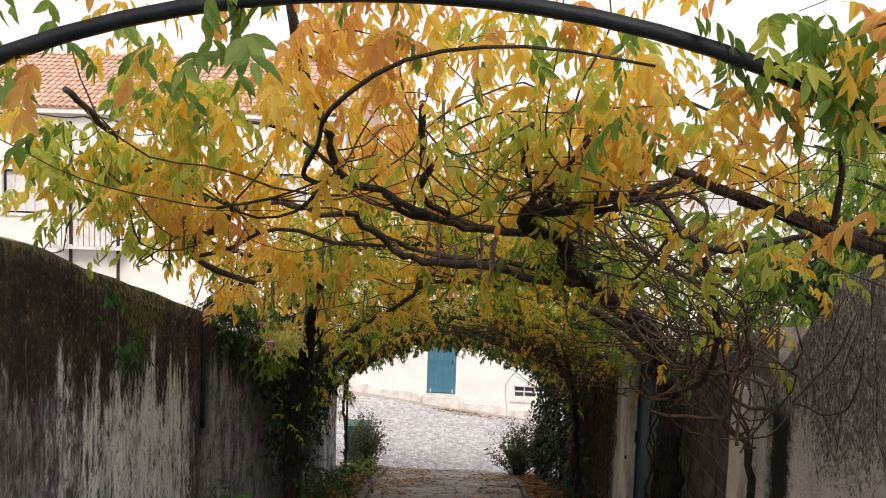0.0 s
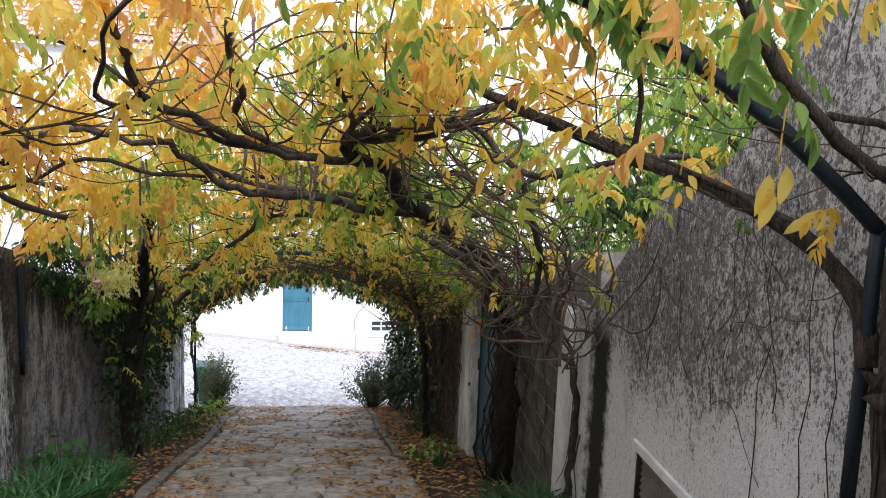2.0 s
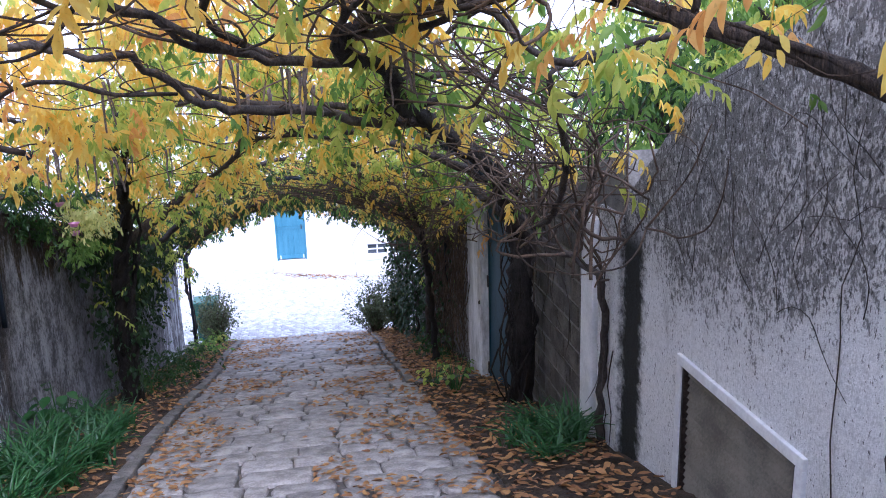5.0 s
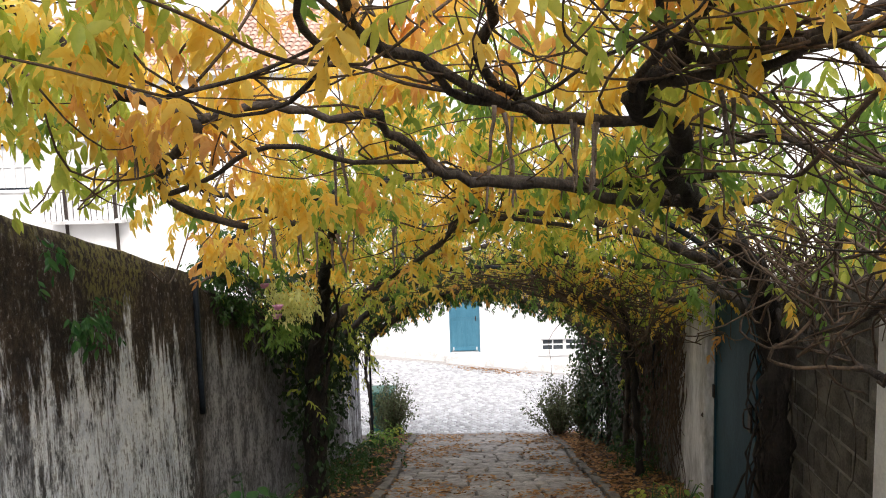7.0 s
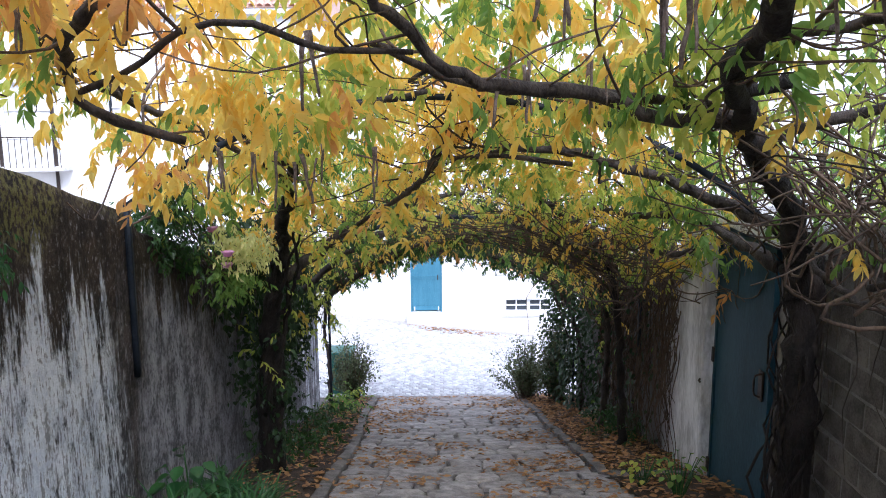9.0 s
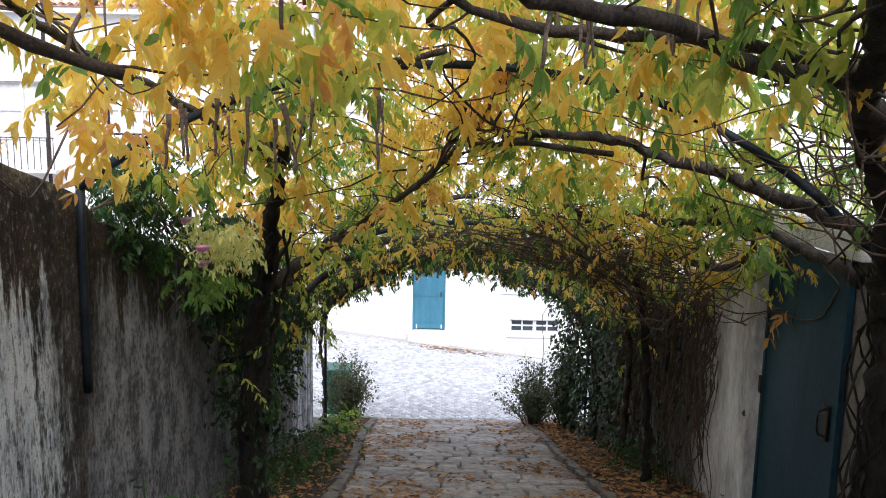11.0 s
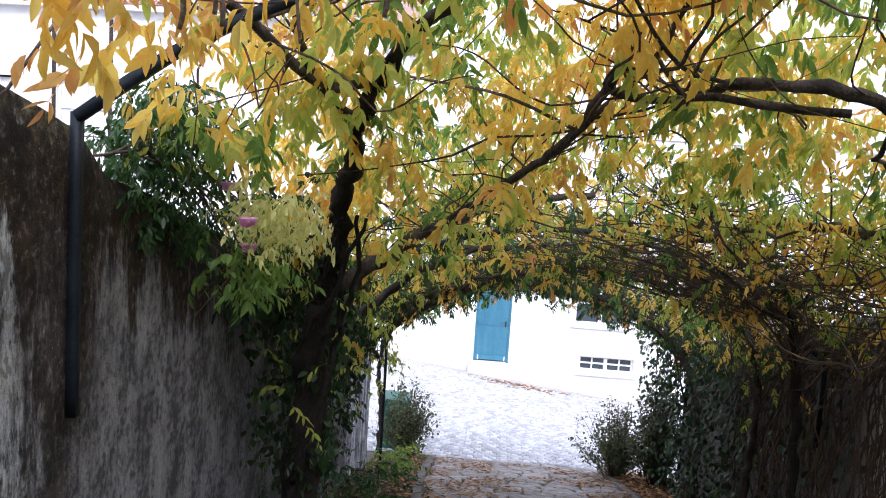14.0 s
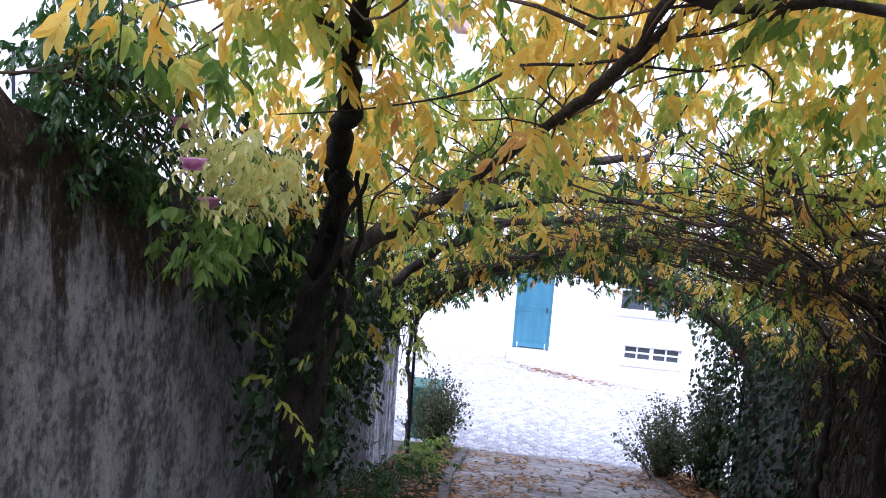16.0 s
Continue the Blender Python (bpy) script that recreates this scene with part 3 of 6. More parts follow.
def shutter(y0, y1, z1, z0):
    w = thing("window_shutter", "white-framed louvred shutter set low in the plaster wall", "shutter", group="shutters in the tall wall")
    f = 0.06
    x0, x1 = EAST - 0.022, EAST + 0.05
    for name, d in (("frame_top", (x0, x1, y0, y1, z1 - f, z1)), ("frame_sill", (x0, x1, y0, y1, z0, z0 + f)), ("frame_side", (x0, x1, y0, y0 + f, z0 + f, z1 - f)), ("frame_side", (x0, x1, y1 - f, y1, z0 + f, z1 - f))):
        box_part(name, d, M_PAINT, w, "chipped white frame", 0.006)
    for ya in (y0 + f, y1 - f - 0.02):
        box_part("inner_frame", (x0 + 0.012, x1 + 0.005, ya, ya + 0.02, z0 + f, z1 - f), M_RUST, w)
    n = int((z1 - z0 - 2 * f) / 0.045)
    bm = bmesh.new()
    bmesh.ops.create_cube(bm, size=1, matrix=Matrix.LocRotScale((0, 0, 0), Euler((0, radians(28), 0)), (0.012, y1 - y0 - 2 * f - 0.05, 0.055)))
    me = bpy.data.meshes.new("slat")
    bm.to_mesh(me)
    bm.free()
    me.materials.append(M_SLAT)
    for k in range(n):
        s = new("slat", me)
        s.location = (EAST + 0.03, (y0 + y1) / 2, z1 - f - 0.03 - k * 0.045)
        s.parent = w
    return w


for o in OPEN:
    shutter(*o)

hoop_v, hoop_t, _ = tube([(2.1, 3.12, -0.8), (2.08, 3.1, -0.45), (2.07, 2.98, -0.31), (2.07, 2.84, -0.33), (2.09, 2.78, -0.5), (2.1, 2.76, -0.76)], 0.004, 0.004, 6, 0.04)
tagged(mesh_from("wire_hoop", hoop_v, hoop_t, M_RUST, None, "", True), "thin bent iron wire hoop standing against the plaster wall", "wire")

# the lower wall down the lane: block infill, pillars, gate, vine-covered wall
LOW = lambda y: -SLOPE * y + 2.32
strip_wall("wall_east_low", 2.158, 2.5, (5.72, 8.3, lambda y: LOW(y) - 0.1), M_MORTAR, 0, "low wall of bare concrete blocks beside the gate")
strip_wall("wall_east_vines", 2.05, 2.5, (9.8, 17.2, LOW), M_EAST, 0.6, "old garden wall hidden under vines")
box_part("pillar_white", (2.09, 2.5, 6.2, 6.47, gz(6.3) - 0.3, 0.08), M_PAINT, None, "", 0.02)
tagged(bpy.data.objects["pillar_white"], "whitewashed pillar with peeling plaster", "pillar", kind="structure")
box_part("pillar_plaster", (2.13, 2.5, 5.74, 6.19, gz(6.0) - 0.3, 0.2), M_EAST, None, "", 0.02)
tagged(bpy.data.objects["pillar_plaster"], "plastered wall end with grey lichen", "pillar", kind="structure")
box_part("gate_post", (2.1, 2.4, 8.3, 8.62, gz(8.4) - 0.3, -0.17), M_MORTAR, None, "", 0.02)
tagged(bpy.data.objects["gate_post"], "grey concrete gate post", "post", kind="structure")
box_part("gate_jamb", (1.95, 2.5, 9.79, 10.62, gz(10.2) - 0.4, -0.3), M_FLAKE, None, "", 0.025)
tagged(bpy.data.objects["gate_jamb"], "white plastered gate pillar with flaking paint", "pillar", kind="structure")
box_part("gate_lintel", (2.0, 2.45, 8.3, 9.9, -0.16, 0.02), M_EAST, None, "", 0.02)
tagged(bpy.data.objects["gate_lintel"], "pale stone lintel over the gate", "lintel", kind="structure")


def infill_blocks():
    wall = bpy.data.objects["wall_east_low"]
    meshes = []
    for k in range(4):
        bm = bmesh.new()
        box(bm, -0.04, 0.04, -0.19, 0.19, -0.088, 0.088)
        for vv in bm.verts:
            vv.co += Vector((rng.normal(0, 0.003), rng.normal(0, 0.004), rng.normal(0, 0.004)))
        rounded(bm, 0.007)
        me = bpy.data.meshes.new("block")
        bm.to_mesh(me)
        bm.free()
        me.materials.append(M_BLOCK)
        meshes.append(me)
    for r in range(12):
        z = -2.25 + 0.2 * r
        if z > 0.05:
            break
        for c in range(5):
            y = 6.68 + 0.405 * c + (0.2 if r % 2 else 0)
            if y > 8.2 or z + 0.1 > LOW(y) - 0.12 or z < gz(y) - 0.1:
                continue
            b = new("block", meshes[(r * 3 + c) % 4])
            b.location = (2.19 + rng.normal(0, 0.002), y, z)
            b.parent = wall


infill_blocks()


def metal_gate():
    g = thing("metal_gate", "dark teal painted sheet-metal gate, closed, paint streaked", "gate")
    y0, y1, zt = 8.5, 9.77, -0.19
    zb = gz(9.7) - 0.02
    bm = bmesh.new()
    vs = box(bm, 2.06, 2.09, y0, y1, zb, zt)
    for v_ in vs:
        if v_.co.z < -1 and v_.co.y < 9:
            v_.co.z = gz(y0) + 0.03
    part("panel", bm, M_TEAL, g)
    for yy in (y0, y1 - 0.04):
        bm = bmesh.new()
        box(bm, 2.045, 2.06, yy, yy + 0.04, gz(yy) + 0.03, zt)
        part("stile", bm, M_TEAL, g)
    box_part("rail", (2.045, 2.06, y0 + 0.04, y1 - 0.04, zt - 0.05, zt), M_TEAL, g)
    for zz in (-1.42, -2.52):
        box_part("hinge", (2.03, 2.06, y1 - 0.03, y1 + 0.02, zz - 0.07, zz + 0.07), M_RUST, g, "black iron hinge", 0.005)
    box_part("lock_plate", (2.035, 2.05, y0 + 0.1, y0 + 0.18, -1.45, -1.2), M_RUST, g, "iron lock plate", 0.004)
    v1, t1, _ = tube([(2.05, 8.62, -1.22), (1.99, 8.63, -1.24), (1.98, 8.63, -1.32), (1.99, 8.63, -1.4), (2.05, 8.62, -1.42)], 0.009, 0.009, 6, 0.03)
    mesh_from("handle", v1, t1, M_RUST, g, "bent iron pull handle", True)
    v1, t1, _ = tube([(1.95, 9.83, -1.68), (1.93, 9.8, -1.69), (1.935, 9.78, -1.7)], 0.012, 0.01, 5, 0.02)
    mesh_from("latch", v1, t1, M_RUST, g, "small iron latch", True)


metal_gate()


# ---- pergola arches ----
def pergola_arch(y, xl, xr, mid, apex, k, foot_l, foot_r, lean=0.0):
    a = thing("pergola_arch", "dark blue square-tube iron arch over the lane", "arch", group="arches over the lane")
    pts = []
    for i in range(13):
        x = xl + (xr - xl) * i / 12
        u = x - mid
        pts.append((x, y, apex - k * (0.13 * u**2 + 0.0065 * u**4)))
    z_l, z_r = pts[0][2], pts[-1][2]
    for name, p in (("bow", pts), ("post", [(xl - lean, y, foot_l), (xl, y, z_l + 0.02)]), ("post", [(xr, y, foot_r), (xr, y, z_r + 0.02)])):
        r = 0.031 if name == "bow" else 0.027
        vv, tt, _ = tube(p, r, r, 4, 0.3)
        mesh_from(name, vv, tt, M_IRON, a)
    for x, wall, z in ((xl, -2.68, z_l - 0.03), (xr, EAST + 0.05, z_r - 0.03)):
        if abs(x - wall) < 0.06:
            continue
        box_part("bracket", (min(x, wall), max(x, wall), y - 0.012, y + 0.012, z - 0.006, z + 0.006), M_IRON, a)
    return a


pergola_arch(2.64, -2.5, 2.08, -0.3, 2.15, 1.0, 0.2, 0.22)
pergola_arch(7.9, -2.645, 1.9, -0.55, 0.97, 1.03, -0.95, -0.3, 0.01)
pergola_arch(11.8, -2.45, 1.85, -0.4, -0.38, 1.2, -2.1, -2.1)
pergola_arch(16.4, -2.5, 1.85, -0.4, -1.62, 1.2, -4.4, -4.4)


# ---- wisteria ----
def surface(x, y):
    """The height of the trained canopy."""
    # it rides higher about the second arch
    z = 2.87 + 0.24 * math.exp(-(((y - 8.0) / 2.0) ** 2)) - 0.17 * (x + 0.42) ** 2
    if x < -1.1:
        # it rides over the top of the left wall
        z = max(z, 2.62 - 0.25 * min(1, max(0, (y - 6.4) / 1.5)))
    return -SLOPE * y + z


def limb(owner, name, pts, r0, r1, material=None, label="", sides=8, gnarl=0.012, knobs=0.08):
    vv, tt, c = tube(pts, r0, r1, sides, 0.09, min(gnarl, 0.3 * r0), knobs)
    mesh_from(name, vv, tt, material or M_BARK, owner, label, True)
    return c


def spray(starts, count, length, r, rise=0.0, spread=0.6, keep=0.8, over=0.12):
    """Thin shoots that wander off from the limbs and settle into the canopy."""
    out, tips = [], []
    if keep >= 0.6:
        # shoots spring only from the wood up in the canopy
        starts = [q for q in starts if q[2] > surface(q[0], q[1]) - 0.6]
    for _ in range(count):
        p = np.array(starts[int(rng.integers(len(starts)))], float)
        a = rng.uniform(0, 2 * math.pi)
        d = np.array([math.cos(a), math.sin(a) * 0.9, rng.normal(rise, 0.35)])
        pts, ln = [p.copy()], length * rng.uniform(0.4, 1.3)
        for _k in range(6):
            d += rng.normal(0, spread, 3) * (0.6, 0.6, 0.5)
            d[2] += keep * (surface(p[0], p[1]) + over - p[2]) * 0.8
            d /= np.linalg.norm(d)
            p = p + d * ln / 6
            p[0] = min(max(p[0], -2.6), 2.05)
            if keep >= 0.6 and p[1] < 12.5:
                p[2] = max(p[2], surface(p[0], p[1]) - 0.22)
            if p[1] > 12.5 and -2.2 < p[0] < 1.4:
                p[2] = max(p[2], surface(p[0], p[1]) - 0.1)
            pts.append(p.copy())
        rr = r * rng.uniform(0.6, 1.4)
        vv, tt, c = tube(pts, rr, rr * 0.4, 4, 0.11)
        out.append((vv, tt))
        tips.append(c)
    return out, np.concatenate(tips)


# the large vine by the gate
right_vine = thing("wisteria_vine", "old wisteria with a thick dark trunk beside the teal gate", "vine", group="wisterias on the pergola")
wood = []
def grow(owner, into, r0, r1, *pts, **look_):
    into.append(limb(owner, "limb", pts, r0, r1, **look_))


wood.append(limb(right_vine, "trunk", [(1.92, 7.85, -2.3), (1.96, 7.78, -1.5), (1.92, 7.75, -0.6), (1.87, 7.72, -0.3), (1.7, 7.45, 0.16), (1.28, 6.9, 0.56), (0.91, 6.3, 0.84)], 0.12, 0.052, M_BARK_DARK, "dark twisted trunk", 14, 0.016, 0.1))
wood.append(limb(right_vine, "trunk", [(2.0, 7.9, -2.3), (1.88, 7.85, -1.4), (2.02, 7.7, -0.5), (1.78, 7.6, 0.05), (1.45, 7.1, 0.42), (1.05, 6.5, 0.74)], 0.07, 0.04, label="second stem wound about the trunk"))
GNARLED = dict(material=M_BARK_DARK, sides=10, gnarl=0.012, knobs=0.16)
grow(right_vine, wood, 0.05, 0.042, (0.95, 6.36, 0.8), (0.74, 5.9, 0.96), (0.62, 5.6, 1.07), (0.56, 5.15, 1.18), (0.53, 4.98, 1.25), (0.37, 4.8, 1.29), (0.29, 4.7, 1.37), (0.3, 4.62, 1.43), **GNARLED)
grow(right_vine, wood, 0.042, 0.028, (0.3, 4.63, 1.42), (0.39, 4.58, 1.47), (0.44, 4.54, 1.53), (0.47, 4.45, 1.63), (0.6, 4.35, 1.85), **GNARLED)
grow(right_vine, wood, 0.04, 0.028, (1.0, 6.0, 1.02), (0.88, 6.05, 0.98), (0.75, 5.95, 1.0), (0.66, 5.75, 1.08), **GNARLED)
grow(right_vine, wood, 0.024, 0.02, (0.46, 4.95, 1.27), (0.18, 4.92, 1.28), (0.0, 4.9, 1.29), (-0.2, 4.68, 1.35), (-0.42, 4.45, 1.46), (-0.62, 4.35, 1.53), (-0.72, 4.2, 1.6), (-0.73, 3.99, 1.78), (-0.8, 3.8, 2.0), (-0.82, 3.5, 2.3))
grow(right_vine, wood, 0.02, 0.016, (-0.02, 4.9, 1.3), (-0.14, 4.75, 1.37), (-0.25, 4.62, 1.43), (-0.31, 4.5, 1.53), (-0.27, 4.4, 1.63), (-0.28, 4.1, 1.75), (-0.27, 3.9, 1.94))
grow(right_vine, wood, 0.018, 0.015, (-0.15, 4.72, 1.34), (-0.28, 4.62, 1.36), (-0.42, 4.52, 1.4), (-0.5, 4.4, 1.49))
grow(right_vine, wood, 0.036, 0.02, (0.93, 6.34, 0.83), (0.7, 6.25, 0.84), (0.47, 6.15, 0.86), (0.11, 5.95, 0.97), (-0.19, 5.82, 0.99), (-0.49, 5.6, 1.05), (-0.62, 5.46, 1.18), (-0.72, 5.3, 1.25), (-0.75, 5.1, 1.35))
grow(right_vine, wood, 0.026, 0.016, (0.9, 6.3, 0.86), (0.5, 6.3, 0.93), (0.15, 6.3, 0.97), (-0.2, 6.35, 0.98), (-0.5, 6.3, 1.05), (-0.83, 6.2, 1.2))
grow(right_vine, wood, 0.024, 0.018, (0.44, 4.54, 1.5), (0.56, 4.5, 1.47), (0.64, 4.4, 1.48), (0.79, 4.3, 1.52), (1.05, 4.2, 1.62))
grow(right_vine, wood, 0.022, 0.014, (0.36, 4.62, 1.4), (0.44, 4.6, 1.42), (0.59, 4.5, 1.43), (0.7, 4.4, 1.45), (0.77, 4.2, 1.49), (1.0, 4.0, 1.55))
grow(right_vine, wood, 0.022, 0.014, (0.58, 5.4, 1.14), (0.76, 5.4, 1.17), (0.93, 5.4, 1.19), (1.02, 5.2, 1.2), (1.18, 5.0, 1.09), (1.4, 4.8, 0.98))
grow(right_vine, wood, 0.018, 0.01, (0.3, 4.64, 1.38), (0.26, 4.6, 1.4), (0.3, 4.4, 1.48), (0.29, 4.2, 1.56), (0.23, 4.0, 1.68), (0.25, 3.8, 1.85))
grow(right_vine, wood, 0.016, 0.01, (0.3, 4.42, 1.47), (0.4, 4.2, 1.6), (0.49, 4.1, 1.71), (0.63, 3.9, 1.95))
grow(right_vine, wood, 0.035, 0.02, (1.15, 6.8, 0.66), (1.39, 6.6, 0.8), (1.72, 6.4, 0.92), (2.0, 6.0, 1.0))
grow(right_vine, wood, 0.02, 0.012, (0.61, 5.7, 1.07), (0.94, 5.6, 1.4), (1.11, 5.2, 1.55), (1.4, 4.8, 1.61))
grow(right_vine, wood, 0.02, 0.014, (0.5, 4.5, 1.47), (0.73, 4.3, 1.51), (0.99, 4.4, 1.49), (1.08, 4.4, 1.37), (1.3, 4.3, 1.24), (1.57, 4.1, 1.35), (1.93, 3.9, 1.4))
grow(right_vine, wood, 0.018, 0.022, (1.6, 4.55, 1.32), (1.35, 4.5, 1.25), (1.25, 4.4, 1.2), (1.3, 4.5, 1.05), (1.45, 4.8, 0.75), (1.6, 5.5, 0.32), (1.75, 6.6, -0.05))
grow(right_vine, wood, 0.05, 0.02, (1.9, 7.6, 0.0), (1.3, 8.2, 0.3), (0.7, 8.5, 0.5), (0.34, 8.4, 0.58), (0.05, 8.57, 0.6), (-0.12, 8.8, 0.52), (-0.2, 9.1, 0.42))
grow(right_vine, wood, 0.018, 0.012, (-0.9, 9.8, 0.08), (-0.6, 9.15, 0.38), (-0.38, 8.7, 0.63), (-0.3, 8.32, 0.84), (-0.2, 8.0, 1.0))
grow(right_vine, wood, 0.045, 0.02, (1.8, 7.9, -0.2), (1.55, 9.0, 0.0), (1.3, 9.8, -0.1), (0.9, 10.8, -0.15), (0.6, 11.9, -0.45))
grow(right_vine, wood, 0.022, 0.03, (1.21, 9.0, 0.4), (1.45, 9.4, 0.05), (1.84, 9.62, -0.22), (1.8, 9.72, -0.4), (1.63, 9.8, -0.46), (1.42, 9.8, -0.43))
grow(right_vine, wood, 0.034, 0.022, (2.1, 5.95, -1.75), (2.08, 5.95, -1.15), (2.1, 5.95, -0.56), (2.03, 5.95, -0.27), (1.94, 6.3, -0.2), (1.85, 7.0, -0.2), (1.9, 7.7, -0.1))

# the vine on the left wall
left_vine = thing("wisteria_vine", "dark wisteria trunk leaning out from the stained wall", "vine", group="wisterias on the pergola")
wood_l = [limb(left_vine, "trunk", [(-2.25, 10.15, -2.75), (-2.18, 10.0, -1.9), (-2.14, 9.95, -1.2), (-2.04, 9.85, -0.65), (-1.92, 9.6, -0.1), (-1.8, 9.15, 0.2), (-1.7, 8.9, 0.38), (-1.54, 8.54, 0.58), (-1.35, 8.18, 0.72)], 0.115, 0.026, M_BARK_DARK, "dark leaning trunk", 14, 0.015, 0.12)]
for pts, r0, r1 in (
    ([(-1.36, 8.2, 0.71), (-1.2, 7.95, 0.8), (-1.1, 7.7, 0.9), (-0.6, 7.4, 1.0)], 0.026, 0.016),
    ([(-2.07, 9.9, -0.75), (-1.78, 10.3, -0.56), (-1.53, 10.6, -0.38), (-1.01, 11.0, -0.17), (-0.25, 11.4, -0.05)], 0.055, 0.025),
    ([(-1.58, 8.6, 0.55), (-1.72, 8.6, 0.48), (-1.87, 8.62, 0.48), (-1.92, 8.5, 0.6), (-1.9, 8.2, 0.8)], 0.026, 0.016),
    ([(-1.5, 10.6, -0.38), (-0.73, 9.0, 0.25), (-0.61, 8.8, 0.42), (-0.52, 8.5, 0.61), (-0.48, 8.3, 0.76)], 0.022, 0.022),
    ([(-0.52, 8.6, 0.53), (-0.29, 8.7, 0.51), (-0.06, 8.6, 0.54), (0.13, 8.6, 0.51), (0.45, 8.4, 0.48)], 0.018, 0.018),
    ([(-1.75, 8.95, 0.34), (-2.1, 7.9, 0.75), (-2.25, 6.8, 1.0), (-2.2, 5.6, 1.3)], 0.024, 0.02),
    ([(-2.04, 4.6, 1.73), (-1.92, 4.7, 1.6), (-1.86, 4.8, 1.48), (-1.76, 5.0, 1.43), (-1.62, 5.1, 1.36), (-1.59, 5.15, 1.28), (-1.68, 5.14, 1.22), (-1.86, 5.4, 1.14), (-2.01, 5.76, 1.01), (-1.96, 5.85, 0.91), (-1.78, 5.9, 0.83), (-1.61, 5.93, 0.78)], 0.03, 0.02),
    ([(-1.66, 5.2, 1.33), (-1.37, 5.2, 1.4), (-1.18, 5.2, 1.39), (-0.99, 5.2, 1.35), (-0.75, 5.15, 1.35)], 0.024, 0.018),
    ([(-2.03, 5.8, 0.96), (-1.61, 5.5, 1.1), (-1.44, 5.4, 1.19), (-1.18, 5.4, 1.21), (-0.94, 5.5, 1.13), (-0.62, 5.55, 1.12)], 0.014, 0.012),
    ([(-1.35, 4.2, 1.39), (-1.08, 4.2, 1.45), (-0.83, 4.2, 1.54)], 0.009, 0.006),
    ([(-2.2, 5.6, 1.3), (-2.15, 5.1, 1.52), (-2.04, 4.6, 1.73), (-2.0, 3.9, 1.95)], 0.024, 0.016),
    ([(-2.15, 10.1, -1.6), (-2.2, 10.9, -1.2), (-1.9, 11.8, -0.7), (-1.2, 12.6, -0.7)], 0.06, 0.025),
    ([(-2.66, 12.5, -1.9), (-2.5, 12.4, -1.6), (-2.2, 12.3, -1.3), (-1.4, 12.4, -0.75), (-0.3, 12.7, -0.6)], 0.05, 0.02),
    ([(-2.72, 17.6, -4.85), (-2.66, 17.4, -4.0), (-2.7, 17.2, -3.2), (-2.5, 16.8, -2.5), (-1.6, 16.3, -1.9)], 0.045, 0.022),
):
    wood_l.append(limb(left_vine, "limb", pts, r0, r1))

for k in range(4):
    ph = k * 1.6
    core = [(-2.25, 10.15, -2.75), (-2.18, 10.0, -1.9), (-2.12, 9.95, -1.2), (-1.98, 9.8, -0.73), (-1.86, 9.5, -0.2)]
    limb(left_vine, "strand", [(x + 0.11 * math.cos(ph + 1.5 * i), y + 0.11 * math.sin(ph + 1.5 * i), z) for i, (x, y, z) in enumerate(core)], 0.042, 0.012, M_BARK_DARK)

# the pale-barked vine climbing the tall wall
near_vine = thing("wisteria_vine", "pale-barked wisteria climbing the tall lichen wall", "vine", group="wisterias on the pergola")
CLIMB = [(2.05, 2.38, -0.72), (2.07, 2.4, -0.2), (2.08, 2.44, 0.15), (2.08, 2.47, 0.45), (2.09, 2.52, 0.7)]
RISE = [(2.08, 2.5, 0.66), (2.1, 2.55, 0.93), (2.1, 2.57, 1.13), (2.1, 2.57, 1.38), (2.09, 2.5, 1.54), (2.08, 2.37, 1.68), (2.0, 2.1, 2.0)]
wood_n = [limb(near_vine, "trunk", CLIMB, 0.038, 0.032, M_BARK_PALE, "shaggy brown trunk", 11, 0.006, 0.12)]
wood_n.append(limb(near_vine, "limb", RISE, 0.033, 0.02, M_BARK_PALE, "", 9, 0.005, 0.1))
for k in range(11):
    a = 0.571 * k
    limb(near_vine, "strand", [(x + 0.034 * math.cos(a + 0.25 * i), y + 0.036 * math.sin(a + 0.25 * i), z) for i, (x, y, z) in enumerate(CLIMB)], 0.008 + 0.004 * (k % 3), 0.007 + 0.003 * (k % 2), M_BARK_PALE, "", 6, 0.006, 0.14)
limb(near_vine, "burl", [(2.08, 2.48, 0.6), (2.07, 2.51, 0.66), (2.08, 2.53, 0.72)], 0.048, 0.052, M_BARK_PALE, "", 11, 0.004, 0.16)
BOUGH = [(2.09, 2.62, 0.72), (2.09, 2.72, 0.93), (2.05, 2.85, 1.05), (1.96, 2.95, 1.16), (1.74, 3.2, 1.3), (1.46, 3.4, 1.41), (1.16, 3.62, 1.54), (1.0, 3.75, 1.61), (0.82, 3.9, 1.7), (0.6, 4.3, 1.85)]
wood_n.append(limb(near_vine, "limb", BOUGH, 0.042, 0.018, M_BARK_PALE, "", 10, 0.005, 0.1))
for k in range(3):
    limb(near_vine, "strand", [(x - 0.012, y + 0.028 * math.sin(2.1 * k + 0.8 * i), z + 0.03 * math.cos(2.1 * k + 0.8 * i)) for i, (x, y, z) in enumerate(BOUGH[:7])], 0.013, 0.008, M_BARK_PALE, "", 6, 0.003, 0.1)
grow(near_vine, wood_n, 0.027, 0.018, (2.08, 2.61, 1.39), (1.85, 2.45, 1.45), (1.68, 2.42, 1.56), (1.53, 2.4, 1.7), (1.39, 2.38, 1.86), (1.2, 2.3, 2.15), material=M_BARK_PALE)
